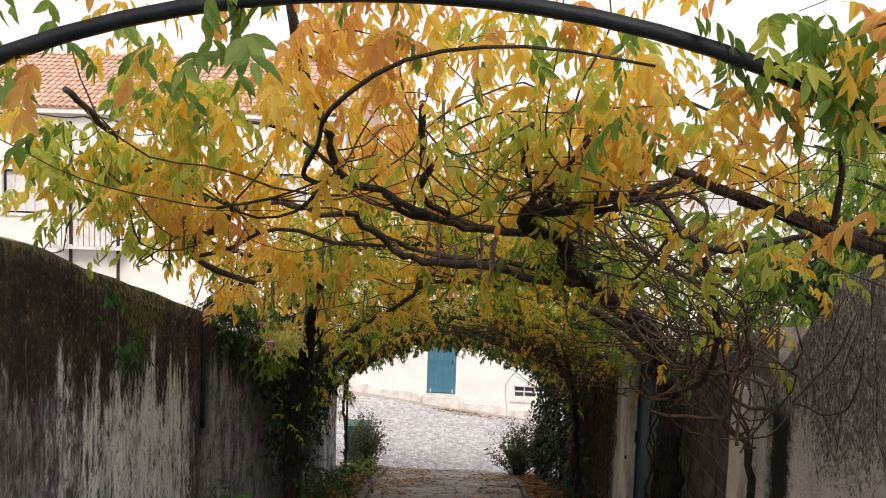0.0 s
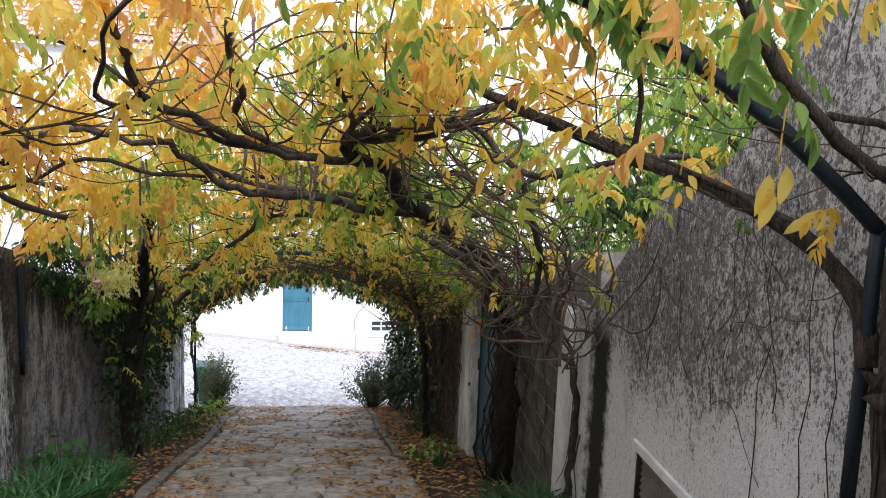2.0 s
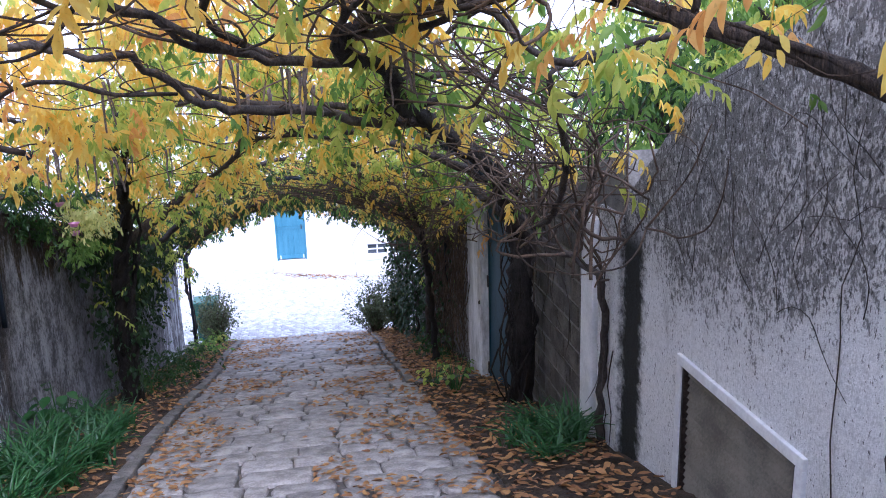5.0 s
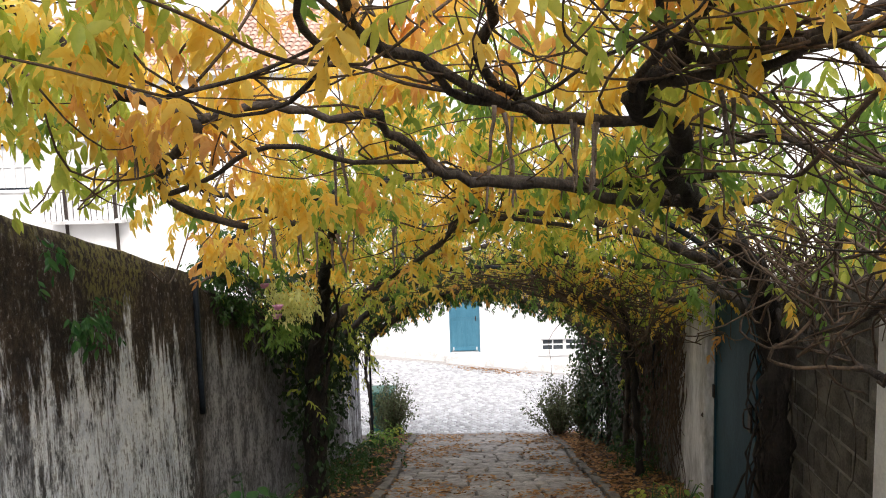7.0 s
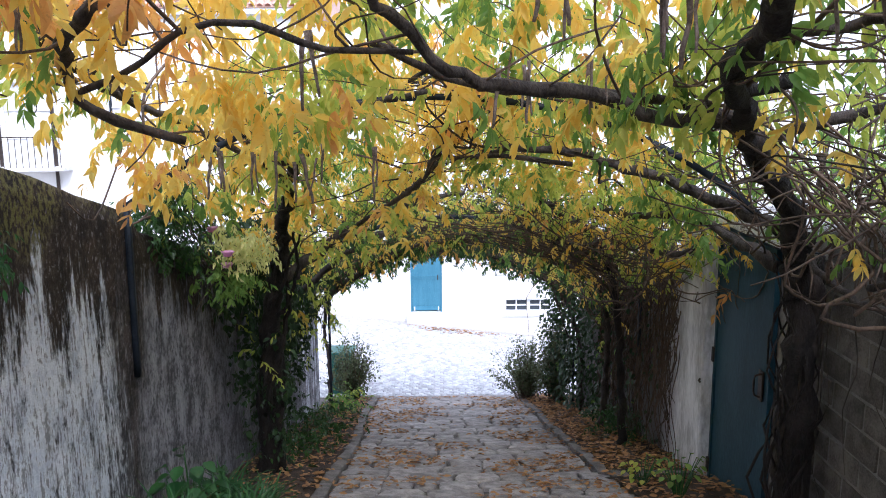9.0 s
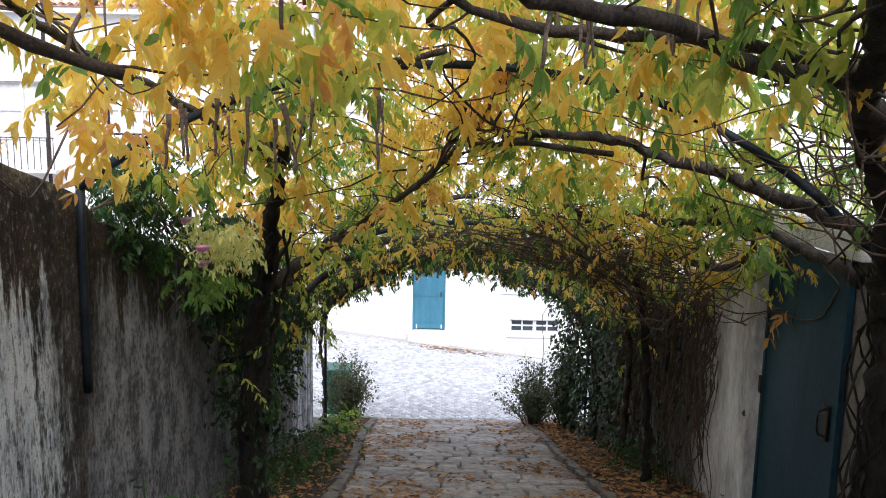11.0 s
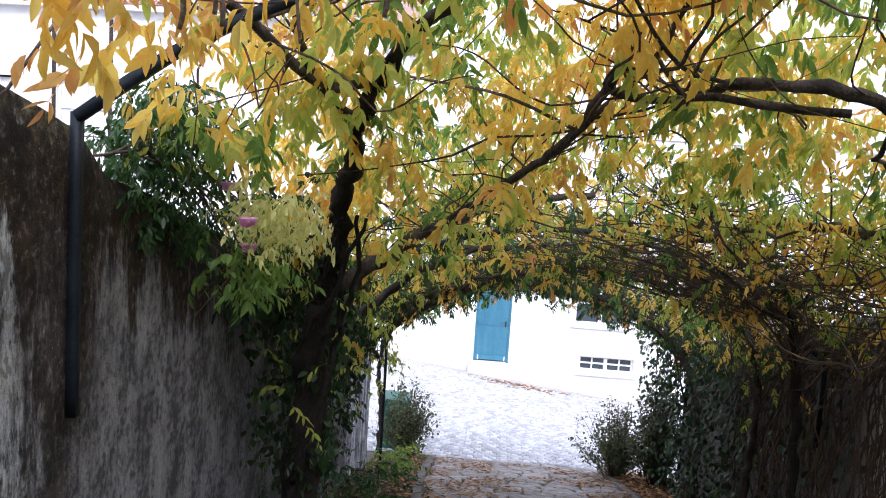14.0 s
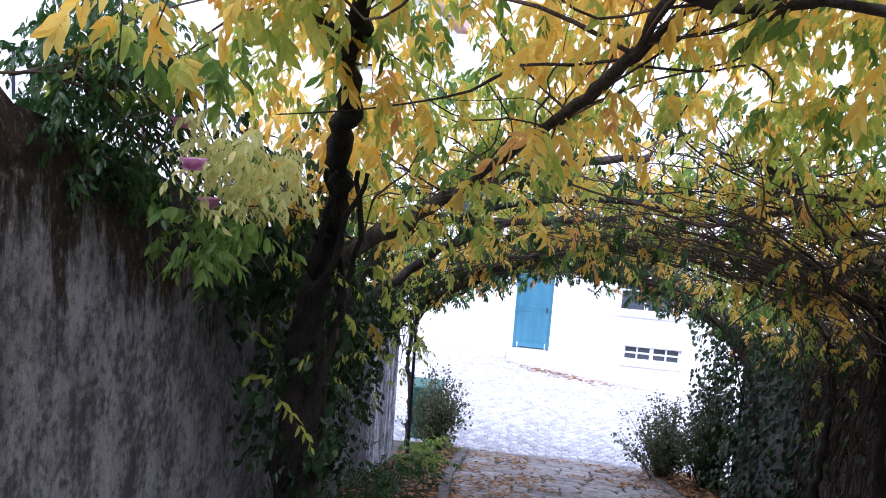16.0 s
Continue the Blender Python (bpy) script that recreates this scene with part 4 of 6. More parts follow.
grow(near_vine, wood_n, 0.013, 0.012, (1.71, 2.42, 1.58), (1.9, 2.45, 1.56), (2.01, 2.5, 1.53), (2.07, 2.55, 1.45), material=M_BARK_PALE)
grow(near_vine, wood_n, 0.016, 0.01, (1.46, 3.4, 1.42), (1.47, 3.35, 1.55), (1.42, 3.25, 1.75), (1.36, 3.1, 1.95), material=M_BARK_PALE)

# far vine over the lower end
far_vine = thing("wisteria_vine", "dense dark vine roofing the lower end of the lane", "vine", group="wisterias on the pergola")
wood_f = [limb(far_vine, "trunk", [(1.62, 11.55, -3.15), (1.58, 11.5, -2.3), (1.48, 11.5, -1.2), (1.23, 11.3, -0.65), (0.75, 11.0, -0.2), (0.3, 10.9, -0.02)], 0.05, 0.025, M_BARK_DARK)]
for pts, r0, r1 in (
    ([(1.7, 13.2, -3.6), (1.75, 13.1, -2.5), (1.6, 12.9, -1.5), (1.0, 12.8, -0.95), (0.2, 13.0, -0.8)], 0.05, 0.02),
    ([(1.4, 11.5, -0.9), (0.8, 12.3, -0.7), (-0.1, 13.2, -0.85), (-0.9, 14.3, -1.15)], 0.035, 0.015),
    ([(1.8, 15.3, -4.2), (1.75, 15.3, -3.0), (1.4, 15.4, -2.1), (0.5, 15.5, -1.6), (-0.5, 15.7, -1.55)], 0.045, 0.018),
    ([(-2.66, 14.6, -2.4), (-2.4, 14.5, -2.1), (-1.9, 14.4, -1.7), (-0.9, 14.5, -1.25), (0.1, 14.8, -1.2)], 0.045, 0.018),
):
    wood_f.append(limb(far_vine, "limb", pts, r0, r1))

# thin shoots
sh_r, pts_r = spray(np.concatenate(wood[2:]), 170, 1.3, 0.006)
sh_l, pts_l = spray(np.concatenate(wood_l[1:]), 130, 1.3, 0.006)
sh_n, pts_n = spray(np.concatenate([wood_n[2][-14:], *wood_n[3:]]), 24, 1.0, 0.004, 0.2)
sh_f, pts_f = spray(np.concatenate(wood_f), 620, 1.7, 0.007)
tangle_from = [(1.5 + 0.5 * rng.random(), rng.uniform(4.6, 8.0), 0.2 + 0.9 * rng.random()) for _ in range(40)]
sh_t, pts_t = spray(tangle_from, 90, 1.2, 0.007, 0.2, 0.5, 0.22)
stalks = []
for _ in range(52):
    y0, x0 = rng.uniform(5.0, 8.2), rng.uniform(1.6, 2.02)
    x1, y1 = x0 - rng.uniform(0.1, 1.1), y0 - rng.uniform(-0.4, 1.6)
    z0, z1 = rng.uniform(-0.2, 0.3), surface(x1, y1) + rng.uniform(-0.15, 0.15)
    wob = rng.normal(0, 0.17, (3, 3))
    path = [np.array([x0, y0, z0]) + (np.array([x1, y1, z1]) - (x0, y0, z0)) * s + (0.12 * math.sin(3.14 * s), 0, 0) for s in (0, 0.3, 0.6, 0.85, 1)]
    path[1], path[2], path[3] = path[1] + wob[0], path[2] + wob[1], path[3] + wob[2]
    rr = rng.uniform(0.004, 0.013)
    stalks.append(tube(path, rr, rr * 0.5, 6, 0.1, 0.01)[:2])
# thicker secondary branches that cross the canopy
sh_r += spray(np.concatenate(wood[2:]), 34, 2.0, 0.009, 0.1, 0.6)[0]
sh_l += spray(np.concatenate(wood_l[1:]), 30, 2.0, 0.009, 0.1, 0.6)[0]
sh_f += spray(np.concatenate(wood_f), 90, 2.6, 0.011, 0.0, 0.5, 0.8, 0.0)[0]
sh_f += spray(np.concatenate(wood_f), 260, 1.9, 0.006, 0.0, 0.6, 0.8, -0.06)[0]
sh_f += spray([(1.2 + 0.7 * rng.random(), rng.uniform(9.6, 12.0), rng.uniform(-1.0, -0.1)) for _ in range(30)], 150, 1.3, 0.007, 0.1, 0.5, 0.2)[0]
# sinuous dark branches that hang just under the leaves
for owner, src, n_, r_ in ((right_vine, wood[2:], 16, 0.011), (left_vine, wood_l[1:], 16, 0.011), (far_vine, wood_f, 26, 0.014)):
    for bv, bt in spray(np.concatenate(src), n_, 2.0, r_, 0.0, 0.62, 0.6, -0.07)[0]:
        mesh_from("branch", bv, bt, M_BARK, owner, "", True)
tagged(mesh_from("stem_tangle", *joined(stalks), M_TWIG, right_vine, "sinuous dark climbing stems", True), kind="stuff")
for owner, sh in ((right_vine, sh_r + sh_t), (left_vine, sh_l), (near_vine, sh_n), (far_vine, sh_f)):
    vv, tt = joined(sh)
    tagged(mesh_from("shoot_tangle", vv, tt, M_TWIG, owner, "tangle of thin brown shoots"), kind="stuff")


def canopy_points(count, y0, y1, cut, under, over, x0=-2.55, x1=2.0):
    """Points in the canopy's layer, with gaps where a slow noise is low."""
    pts = []
    while len(pts) < 0.55 * count:
        x, y = rng.uniform(x0, x1), rng.uniform(y0, y1)
        if noise.noise((x * 1.3, y * 1.1, 4.2)) + 0.5 * noise.noise((x * 3.1, y * 2.9, 1.7)) < cut:
            continue
        # the side by the block wall is mostly bare stems
        if x > 0.8 and 3.4 < y < 8.6 and rng.random() < 0.75:
            continue
        # leaves grow in tufts of a few at each joint of a shoot
        z = surface(x, y) + rng.uniform(-under, over)
        for _k in range(int(rng.integers(2, 5))):
            pts.append((x + rng.normal(0, 0.05), y + rng.normal(0, 0.05), z + rng.normal(0, 0.03)))
    return np.array(pts)


def colour_of(p):
    """Which colour of leaf is set at p: gold over most of the lane, greener to the edges and the far end, with dark
    ones mixed in past y 10.8.
    """
    x, y, z = p
    k = 0.8 * noise.noise((x * 1.1 + 7, y * 0.9, z * 1.2)) + rng.normal(0, 0.28)
    green = 0.13 + 0.1 * min(1, max(0, (y - 6.5) / 3.5)) + (0.22 if x > -0.4 and 5.4 < y < 8.8 else 0) - (0.1 if x < -0.6 and y < 8 else 0)
    if y < 3.2:
        return ("green", "green", "green", "green", "lime", "yellow", "yellow", "yellow", "yellow", "orange")[int(rng.integers(10))]
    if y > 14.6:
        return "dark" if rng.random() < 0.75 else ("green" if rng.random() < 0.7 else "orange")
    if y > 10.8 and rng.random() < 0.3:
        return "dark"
    if k > 0.52 - green:
        return "green" if rng.random() < 0.65 else "lime"
    if k > 0.24 - green:
        return "lime"
    if k < -0.4 and (y < 5.2 or (x < -0.6 and y < 8) or rng.random() < 0.3):
        return "orange"
    return "yellow"


COLOURS = {"yellow": (L_YELLOW, "golden yellow feathered leaves"), "orange": (L_ORANGE, "orange-brown autumn leaves"), "lime": (L_LIME, "yellow-green leaves"), "green": (L_GREEN, "fresh green leaves"), "dark": (L_DARK, "dark green leaves")}


def foliage(owner, points, forms=LEAVES, sizes=(0.7, 1.15)):
    if owner is far_vine:
        sizes = (0.5, 0.9)
    bins = {}
    for p in points:
        bins.setdefault(colour_of(p), []).append(p)
    for c in sorted(bins):
        vv, tt = scatter(bins[c], forms, sizes)
        tagged(mesh_from(c + "_leaves", vv, tt, COLOURS[c][0], owner, COLOURS[c][1]), kind="stuff")


def near_shoots(pts, count, drop=0.06):
    i = rng.integers(len(pts), size=int(0.55 * count))
    out = pts[i] + rng.normal(0, 0.05, (len(i), 3)) - (0, 0, drop)
    # nothing dangles into the way along the lane
    return np.array([p for p in out if (p[1] > 8.5 or p[2] > surface(p[0], p[1]) - (0.1 if p[0] < 1.1 else 0.4)) and not (p[0] > 0.7 and 3.4 < p[1] < 8.6 and rng.random() < 0.8)])


def tuft(count, centre, size):
    """A cluster of leaves about a shoot's end."""
    return np.array(centre) + rng.normal(0, 0.45, (count, 3)) * np.array(size)


# leaves before y 2 hang out of view, added to shade the lane
foliage(near_vine, np.concatenate([canopy_points(300, -2.0, 3.4, -0.05, -0.05, 0.45), np.array([p for p in near_shoots(pts_n, 70) if p[0] < 1.35 or p[2] > 1.85]), tuft(26, (0.95, 2.75, 2.0), (0.8, 0.4, 0.2)), tuft(18, (1.5, 2.6, 2.0), (0.5, 0.3, 0.25)), tuft(9, (0.62, 2.95, 1.85), (0.15, 0.2, 0.3)), tuft(8, (-1.45, 2.75, 1.95), (0.12, 0.15, 0.35)), tuft(18, (-1.4, 2.9, 2.1), (0.6, 0.4, 0.2))]))
foliage(right_vine, np.concatenate([canopy_points(798, 3.2, 9.0, 0.0, 0.0, 0.5, -0.6, 2.0), near_shoots(pts_r, 598), near_shoots(pts_t, 32), tuft(31, (0.35, 6.2, 1.0), (0.7, 0.6, 0.2)), canopy_points(42, 6.5, 7.6, -0.6, 0.2, 0.1, -0.6, 1.6), tuft(58, (0.7, 6.9, 0.95), (0.9, 1.2, 0.25))]))
foliage(left_vine, np.concatenate([canopy_points(840, 3.2, 9.2, 0.0, 0.0, 0.45, -2.5, -0.2), near_shoots(pts_l, 520), tuft(52, (-1.35, 6.1, 0.98), (0.5, 0.5, 0.2)), canopy_points(84, 6.5, 7.6, -0.6, 0.2, 0.1, -2.3, -0.6)]))
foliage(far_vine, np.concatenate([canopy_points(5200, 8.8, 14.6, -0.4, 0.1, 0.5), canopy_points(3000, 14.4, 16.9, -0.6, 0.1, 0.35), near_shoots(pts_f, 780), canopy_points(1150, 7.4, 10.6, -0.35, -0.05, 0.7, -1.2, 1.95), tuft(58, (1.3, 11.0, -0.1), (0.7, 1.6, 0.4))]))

# the upper, sunlit layer of the canopy
foliage(right_vine, canopy_points(896, 3.4, 10.5, -0.45, -0.4, 0.95, -0.9, 1.9))
foliage(left_vine, canopy_points(520, 4.8, 10.5, -0.45, -0.3, 1.15, -2.6, -0.4))
foliage(right_vine, canopy_points(230, 5.2, 8.8, -0.6, 0.0, 0.7, 0.5, 1.9))
foliage(near_vine, canopy_points(150, 3.0, 4.8, -0.6, -0.15, 0.5, 0.6, 1.7))
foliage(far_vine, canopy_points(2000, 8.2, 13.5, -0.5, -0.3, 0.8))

foliage(left_vine, canopy_points(330, 3.3, 5.4, -0.35, 0.05, 0.4, -2.4, -0.3))

# greener leaves about the first arch
mesh_from("dark_leaves", *scatter(np.concatenate([tuft(13, (0.95, 2.65, 2.05), (0.5, 0.3, 0.25)), tuft(8, (-0.75, 2.6, 2.1), (0.35, 0.3, 0.3)), tuft(3, (1.7, 2.9, 1.85), (0.2, 0.3, 0.2))]), LEAVES), L_GREEN, near_vine, "green leaves hanging from the arch")
mesh_from("brown_leaves", *scatter(tuft(3, (1.35, 2.7, 2.08), (0.4, 0.3, 0.2)), LEAVES), L_ORANGE, near_vine, "brownish yellow leaves")

# leaves that hang free under the shoots, each one a piece of its own
hang = {}
for c in ("yellow", "orange", "lime", "green"):
    for k in range(5):
        vv, tt = LEAVES[(k * 5 + len(c)) % 26]
        ob = mesh_from("leaf", vv * 1.15, tt, COLOURS[c][0])
        hang.setdefault(c, []).append(ob.data)
        bpy.data.objects.remove(ob)
for owner, src, count in ((right_vine, pts_r, 120), (left_vine, pts_l, 100), (near_vine, pts_n, 16)):
    for p in near_shoots(src, count, 0.1):
        if p[0] > 1.35 and p[1] < 4.2 and p[2] < 1.85:
            continue
        c = colour_of(p)
        me = hang[c if c in hang else "green"][int(rng.integers(5))]
        ob = new("leaf", me)
        ob.location, ob.rotation_euler = p, (rng.normal(0, 0.2), rng.normal(0, 0.2), rng.uniform(0, 6.28))
        ob.parent = owner


# the large golden leaf that dangles from the first arch, and a small feathered one
def dangling(at, blades, material, label):
    vs = []
    for dx, dy, dz, ln, lean in blades:
        vs.append((leaflet(np.array(at) + (dx, dy, dz), np.array([lean, 0.1, -1.0]), np.array([0.25, -1.0, 0.1]), ln, ln * 0.5, 0.12, 0.12), LEAFLET_T))
    vs.append(tube([at, (at[0] + 0.02, at[1] + 0.02, at[2] + 0.15), (at[0] + 0.03, at[1] + 0.03, at[2] + 0.34)], 0.003, 0.002, 4, 0.06)[:2])
    mesh_from("leaf", *joined(vs), material, near_vine, label)


dangling((1.65, 2.58, 1.42), ((-0.025, 0, -0.03, 0.15, -0.12), (0.02, -0.02, 0.0, 0.14, 0.06), (-0.005, 0.02, -0.08, 0.15, -0.05)), L_YELLOW, "large golden leaf")
dangling((1.46, 2.9, 1.36), ((-0.03, 0, 0, 0.07, -0.9), (0.03, 0, 0, 0.07, 0.9), (-0.025, 0, -0.04, 0.065, -0.7), (0.025, 0, -0.04, 0.065, 0.7), (0, 0, -0.06, 0.07, 0)), L_YELLOW, "small golden feathered leaf")


# seed pods
def pod_mesh():
    vv, tt, _ = tube([(0, 0, 0), (0.003, 0, -0.05), (0.0, 0.004, -0.1), (0.004, 0, -0.15), (0.002, 0, -0.185)], 0.0055, 0.003, 6, 0.03, 0, 0.12)
    vv[:, 0] *= 1.5
    ob = mesh_from("seed_pod", vv, tt, M_POD, None, "", True)
    me = ob.data
    bpy.data.objects.remove(ob)
    return me


POD = pod_mesh()
for owner, (cx, cy, cz), n, spread in ((right_vine, (0.58, 4.55, 1.34), 5, 0.035), (right_vine, (0.05, 4.45, 1.28), 5, 0.06), (right_vine, (-0.2, 4.55, 1.3), 3, 0.03), (right_vine, (-0.18, 6.06, 1.08), 4, 0.05), (right_vine, (0.15, 6.1, 1.12), 4, 0.05), (left_vine, (-1.15, 6.3, 0.72), 6, 0.16), (left_vine, (-1.6, 6.5, 0.66), 6, 0.2), (left_vine, (-1.0, 5.6, 1.2), 3, 0.05), (right_vine, (-0.2, 4.1, 1.95), 2, 0.04), (left_vine, (-1.75, 5.0, 1.3), 3, 0.12)):
    for _ in range(n):
        ob = new("seed_pod", POD)
        ob.location = (cx + rng.normal(0, spread), cy + rng.normal(0, spread), cz + rng.normal(0, 0.02))
        ob.rotation_euler = (rng.normal(0, 0.09), rng.normal(0, 0.09), rng.uniform(0, 6.28))
        s = rng.uniform(1.0, 1.4)
        ob.scale = (s, s, s)
        ob.parent = owner


# ---- green growth on the walls ----
def cloud_points(count, centre, size, cut=-0.2):
    out = []
    while len(out) < count:
        d = rng.normal(0, 1, 3)
        d /= np.linalg.norm(d)
        p = np.array(centre) + d * rng.random() ** 0.45 * np.array(size)
        if noise.noise(Vector(p * 2.6)) > cut:
            out.append(p)
    return np.array(out)


rose = thing("climbing_rose", "dark green climber with pink flowers hanging over the wall", "climber")
mesh_from("dark_leaves", *scatter(np.concatenate([cloud_points(620, (-2.66, 8.75, 0.12), (0.3, 0.5, 0.42)), cloud_points(90, (-2.6, 8.8, -0.25), (0.14, 0.35, 0.2))]), SMALL, (0.55, 0.85)), L_DARK, rose)
mesh_from("pale_leaves", *scatter(cloud_points(120, (-2.08, 8.65, -0.14), (0.27, 0.28, 0.22)), SMALL, (0.6, 0.9)), L_PALE, rose, "pale yellow-green leaves")
mesh_from("green_leaves", *scatter(np.concatenate([cloud_points(40, (-2.16, 8.68, -0.42), (0.2, 0.25, 0.12)), cloud_points(45, (-2.4, 9.2, -0.35), (0.25, 0.45, 0.3))]), SMALL), L_GREEN, rose)
stems = [tube([(-2.7, 8.6 + rng.normal(0, 0.2), 0.1), (-2.6, 8.8 + rng.normal(0, 0.2), 0.3 * rng.random()), (-2.4 + rng.normal(0, 0.1), 9.1 + rng.normal(0, 0.2), -0.3), (-2.3 + rng.normal(0, 0.15), 9.2 + rng.normal(0, 0.3), -0.7)], 0.008, 0.003, 4)[:2] for _ in range(14)]
tagged(mesh_from("stem", *joined(stems), M_TWIG, rose), kind="stuff")
for p in ((-2.08, 8.28, -0.17), (-2.28, 8.62, -0.04), (-2.2, 8.7, -0.34)):
    pet = [(leaflet(np.array(p), np.array([math.cos(a), math.sin(a), 0.5]), np.array([0, 0, 1.0]), 0.068, 0.06, 0.3, -0.2), LEAFLET_T) for a in np.linspace(0, 5.2, 6)] + [(leaflet(np.array(p), np.array([math.cos(a), math.sin(a), 1.4]), np.array([math.cos(a), math.sin(a), 0.3]), 0.045, 0.045, 0.3, -0.2), LEAFLET_T) for a in np.linspace(0.5, 5.7, 5)]
    stem_v, stem_t, _ = tube([(-2.45, 8.8, -0.2), ((p[0] - 2.45) / 2, (p[1] + 8.8) / 2, p[2] + 0.06), p], 0.004, 0.003, 4)
    mesh_from("flower_stem", stem_v, stem_t, L_GRASS, rose)
    mesh_from("flower", *joined(pet), M_PETAL, rose, "pink flower")

ivy = thing("ivy", "dark ivy climbing round the leaning trunk and wall", "ivy", group="ivy on the walls")
mesh_from("leaves", *scatter(np.concatenate([cloud_points(520, (-2.3, 10.15, -1.2), (0.34, 0.45, 1.3), -0.05), cloud_points(500, (-2.5, 10.0, -0.5), (0.2, 0.7, 0.6), -0.1), cloud_points(190, (-2.12, 9.95, -1.4), (0.24, 0.22, 1.2), -0.1), cloud_points(800, (-2.52, 12.4, -2.1), (0.18, 1.9, 1.0), -0.15), cloud_points(520, (-2.35, 10.9, -1.0), (0.3, 0.9, 0.8), -0.1), cloud_points(420, (-2.4, 12.2, -1.6), (0.3, 0.9, 0.8), 0.0), cloud_points(600, (-2.35, 14.0, -1.5), (0.35, 1.8, 0.45))]), IVY + SMALL[:3], (0.65, 1.15)), L_IVY, ivy)
mesh_from("young_leaves", *scatter(np.concatenate([cloud_points(30, (-2.2, 10.2, -0.9), (0.4, 0.9, 0.9)), cloud_points(90, (-2.2, 13.2, -1.6), (0.35, 1.4, 0.8))]), SMALL, (0.8, 1.2)), L_LIME, ivy)

hedge = thing("ivy_hedge", "dense dark hedge of ivy hiding the wall", "hedge", group="ivy on the walls")
hp = []
while len(hp) < 3600:
    y = rng.uniform(11.2, 17.4)
    z = gz(y) + 0.15 + rng.random() * 2.5
    depth = 0.12 + 0.22 * noise.noise((y * 1.2, z * 1.4, 2)) + 0.09 * max(0, y - 12.5) + 0.1 * (z - gz(y))
    x = 2.03 - max(0.02, depth) * rng.random() ** 0.5
    if rng.random() < 0.76 * min(1, max(0, (14.4 - y) / 1.8)):
        continue
    if noise.noise((y * 2.2, z * 2.2, 9)) > -0.25 - 0.12 * (y - 12.5):
        hp.append((x, y, z))
mesh_from("leaves", *scatter(hp, IVY, (0.6, 1.2), yaw=math.pi), L_IVY, hedge)
mesh_from("bright_leaves", *scatter([hp[k] for k in range(0, 3600, 60)], IVY, (0.9, 1.4), yaw=math.pi), L_GREEN, hedge)
dry = []
for _ in range(230):
    y = rng.uniform(10.5, 14.2)
    z = gz(y) + rng.uniform(1.2, 2.5)
    p0 = np.array([1.98 - 0.1 * rng.random(), y, z])
    ln = rng.uniform(0.6, 1.9)
    pts = [p0 + np.array([-0.16 * rng.random() * math.sin(3 * s), rng.normal(0, 0.13), -ln * s]) for s in np.linspace(0, 1, 5)]
    dry.append(tube(pts, rng.uniform(0.004, 0.012), 0.003, 4)[:2])
tagged(mesh_from("dry_stem_curtain", *joined(dry), M_DRY, hedge, "dry brown stems hanging on the wall"), kind="stuff")

# stems that crawl over the lichen wall and round the gate trunk
creeper = thing("creeper", "bare brown creeper stems clinging to the plaster", "creeper")
crawl = []
for _ in range(30):
    y, z = rng.uniform(2.6, 5.6), rng.uniform(0.05, 1.0)
    if z > east_top(min(y, 5.7)) - 0.1:
        continue
    pts, a = [(EAST - 0.012, y, z)], rng.uniform(0.6, 2.6)
    for _k in range(5):
        a += rng.normal(0, 0.5)
        y, z = y + math.cos(a) * 0.13, z + math.sin(a) * 0.13
        pts.append((EAST - 0.012, y, min(z, east_top(min(y, 5.7)) - 0.05)))
    crawl.append(tube(pts, 0.0026, 0.0015, 4, 0.06)[:2])
for _ in range(10):
    y = rng.uniform(5.6, 8.3)
    z = rng.uniform(-0.9, 0.2)
    pts = [(2.06 - 0.06 * rng.random(), y + rng.normal(0, 0.04) * k, z - 0.28 * k + rng.normal(0, 0.05)) for k in range(5)]
    crawl.append(tube(pts, 0.006, 0.002, 4)[:2])
# long thin stems beside the pale trunk
for y in (1.5, 1.75, 1.95, 2.15, 2.75, 2.85, 3.05, 3.4):
    pts, z = [], gz(y) + 0.02
    while z < 1.2:
        pts.append((EAST - 0.014, y + rng.normal(0, 0.03), z))
        z += 0.22
    crawl.append(tube(pts, 0.0042, 0.002, 5, 0.08)[:2])
dark_crawl = []
for _ in range(30):
    pts = [(1.93 + rng.normal(0, 0.08), 7.78 + rng.normal(0, 0.08), z) for z in np.linspace(gz(7.8) + 0.02, -0.1, 6)]
    dark_crawl.append(tube(pts, 0.012, 0.006, 4, 0.15)[:2])
tagged(mesh_from("old_stem_tangle", *joined(dark_crawl), M_BARK_DARK, creeper, "blackish stems round the trunk"), kind="stuff")
tagged(mesh_from("clinging_stem", *joined(crawl), M_BARK, creeper), kind="stuff")

fern = thing("wall_plant", "small green plant growing out of the stained wall", "plant")
mesh_from("leaves", *scatter(np.concatenate([cloud_points(22, (-2.6, 5.95, 0.3), (0.08, 0.24, 0.1)), cloud_points(5, (-2.63, 5.6, 0.7), (0.03, 0.08, 0.15))]), SMALL, (0.8, 1.3), yaw=0), L_GRASS, fern)
top_plant = thing("garden_shrub", "green shrub showing over the mossy wall top", "shrub")
mesh_from("leaves", *scatter(cloud_points(80, (-3.45, 5.0, 1.25), (0.35, 0.5, 0.3)), SMALL), L_GREEN, top_plant)
stm = [tube([(-3.3, 5.3, gz(5.3)), (-3.3 + rng.normal(0, 0.1), 5.3 + rng.normal(0, 0.2), 0.2), (-3.2 + rng.normal(0, 0.25), 5.3 + rng.normal(0, 0.4), 1.3)], 0.015, 0.004, 5)[:2] for _ in range(7)]
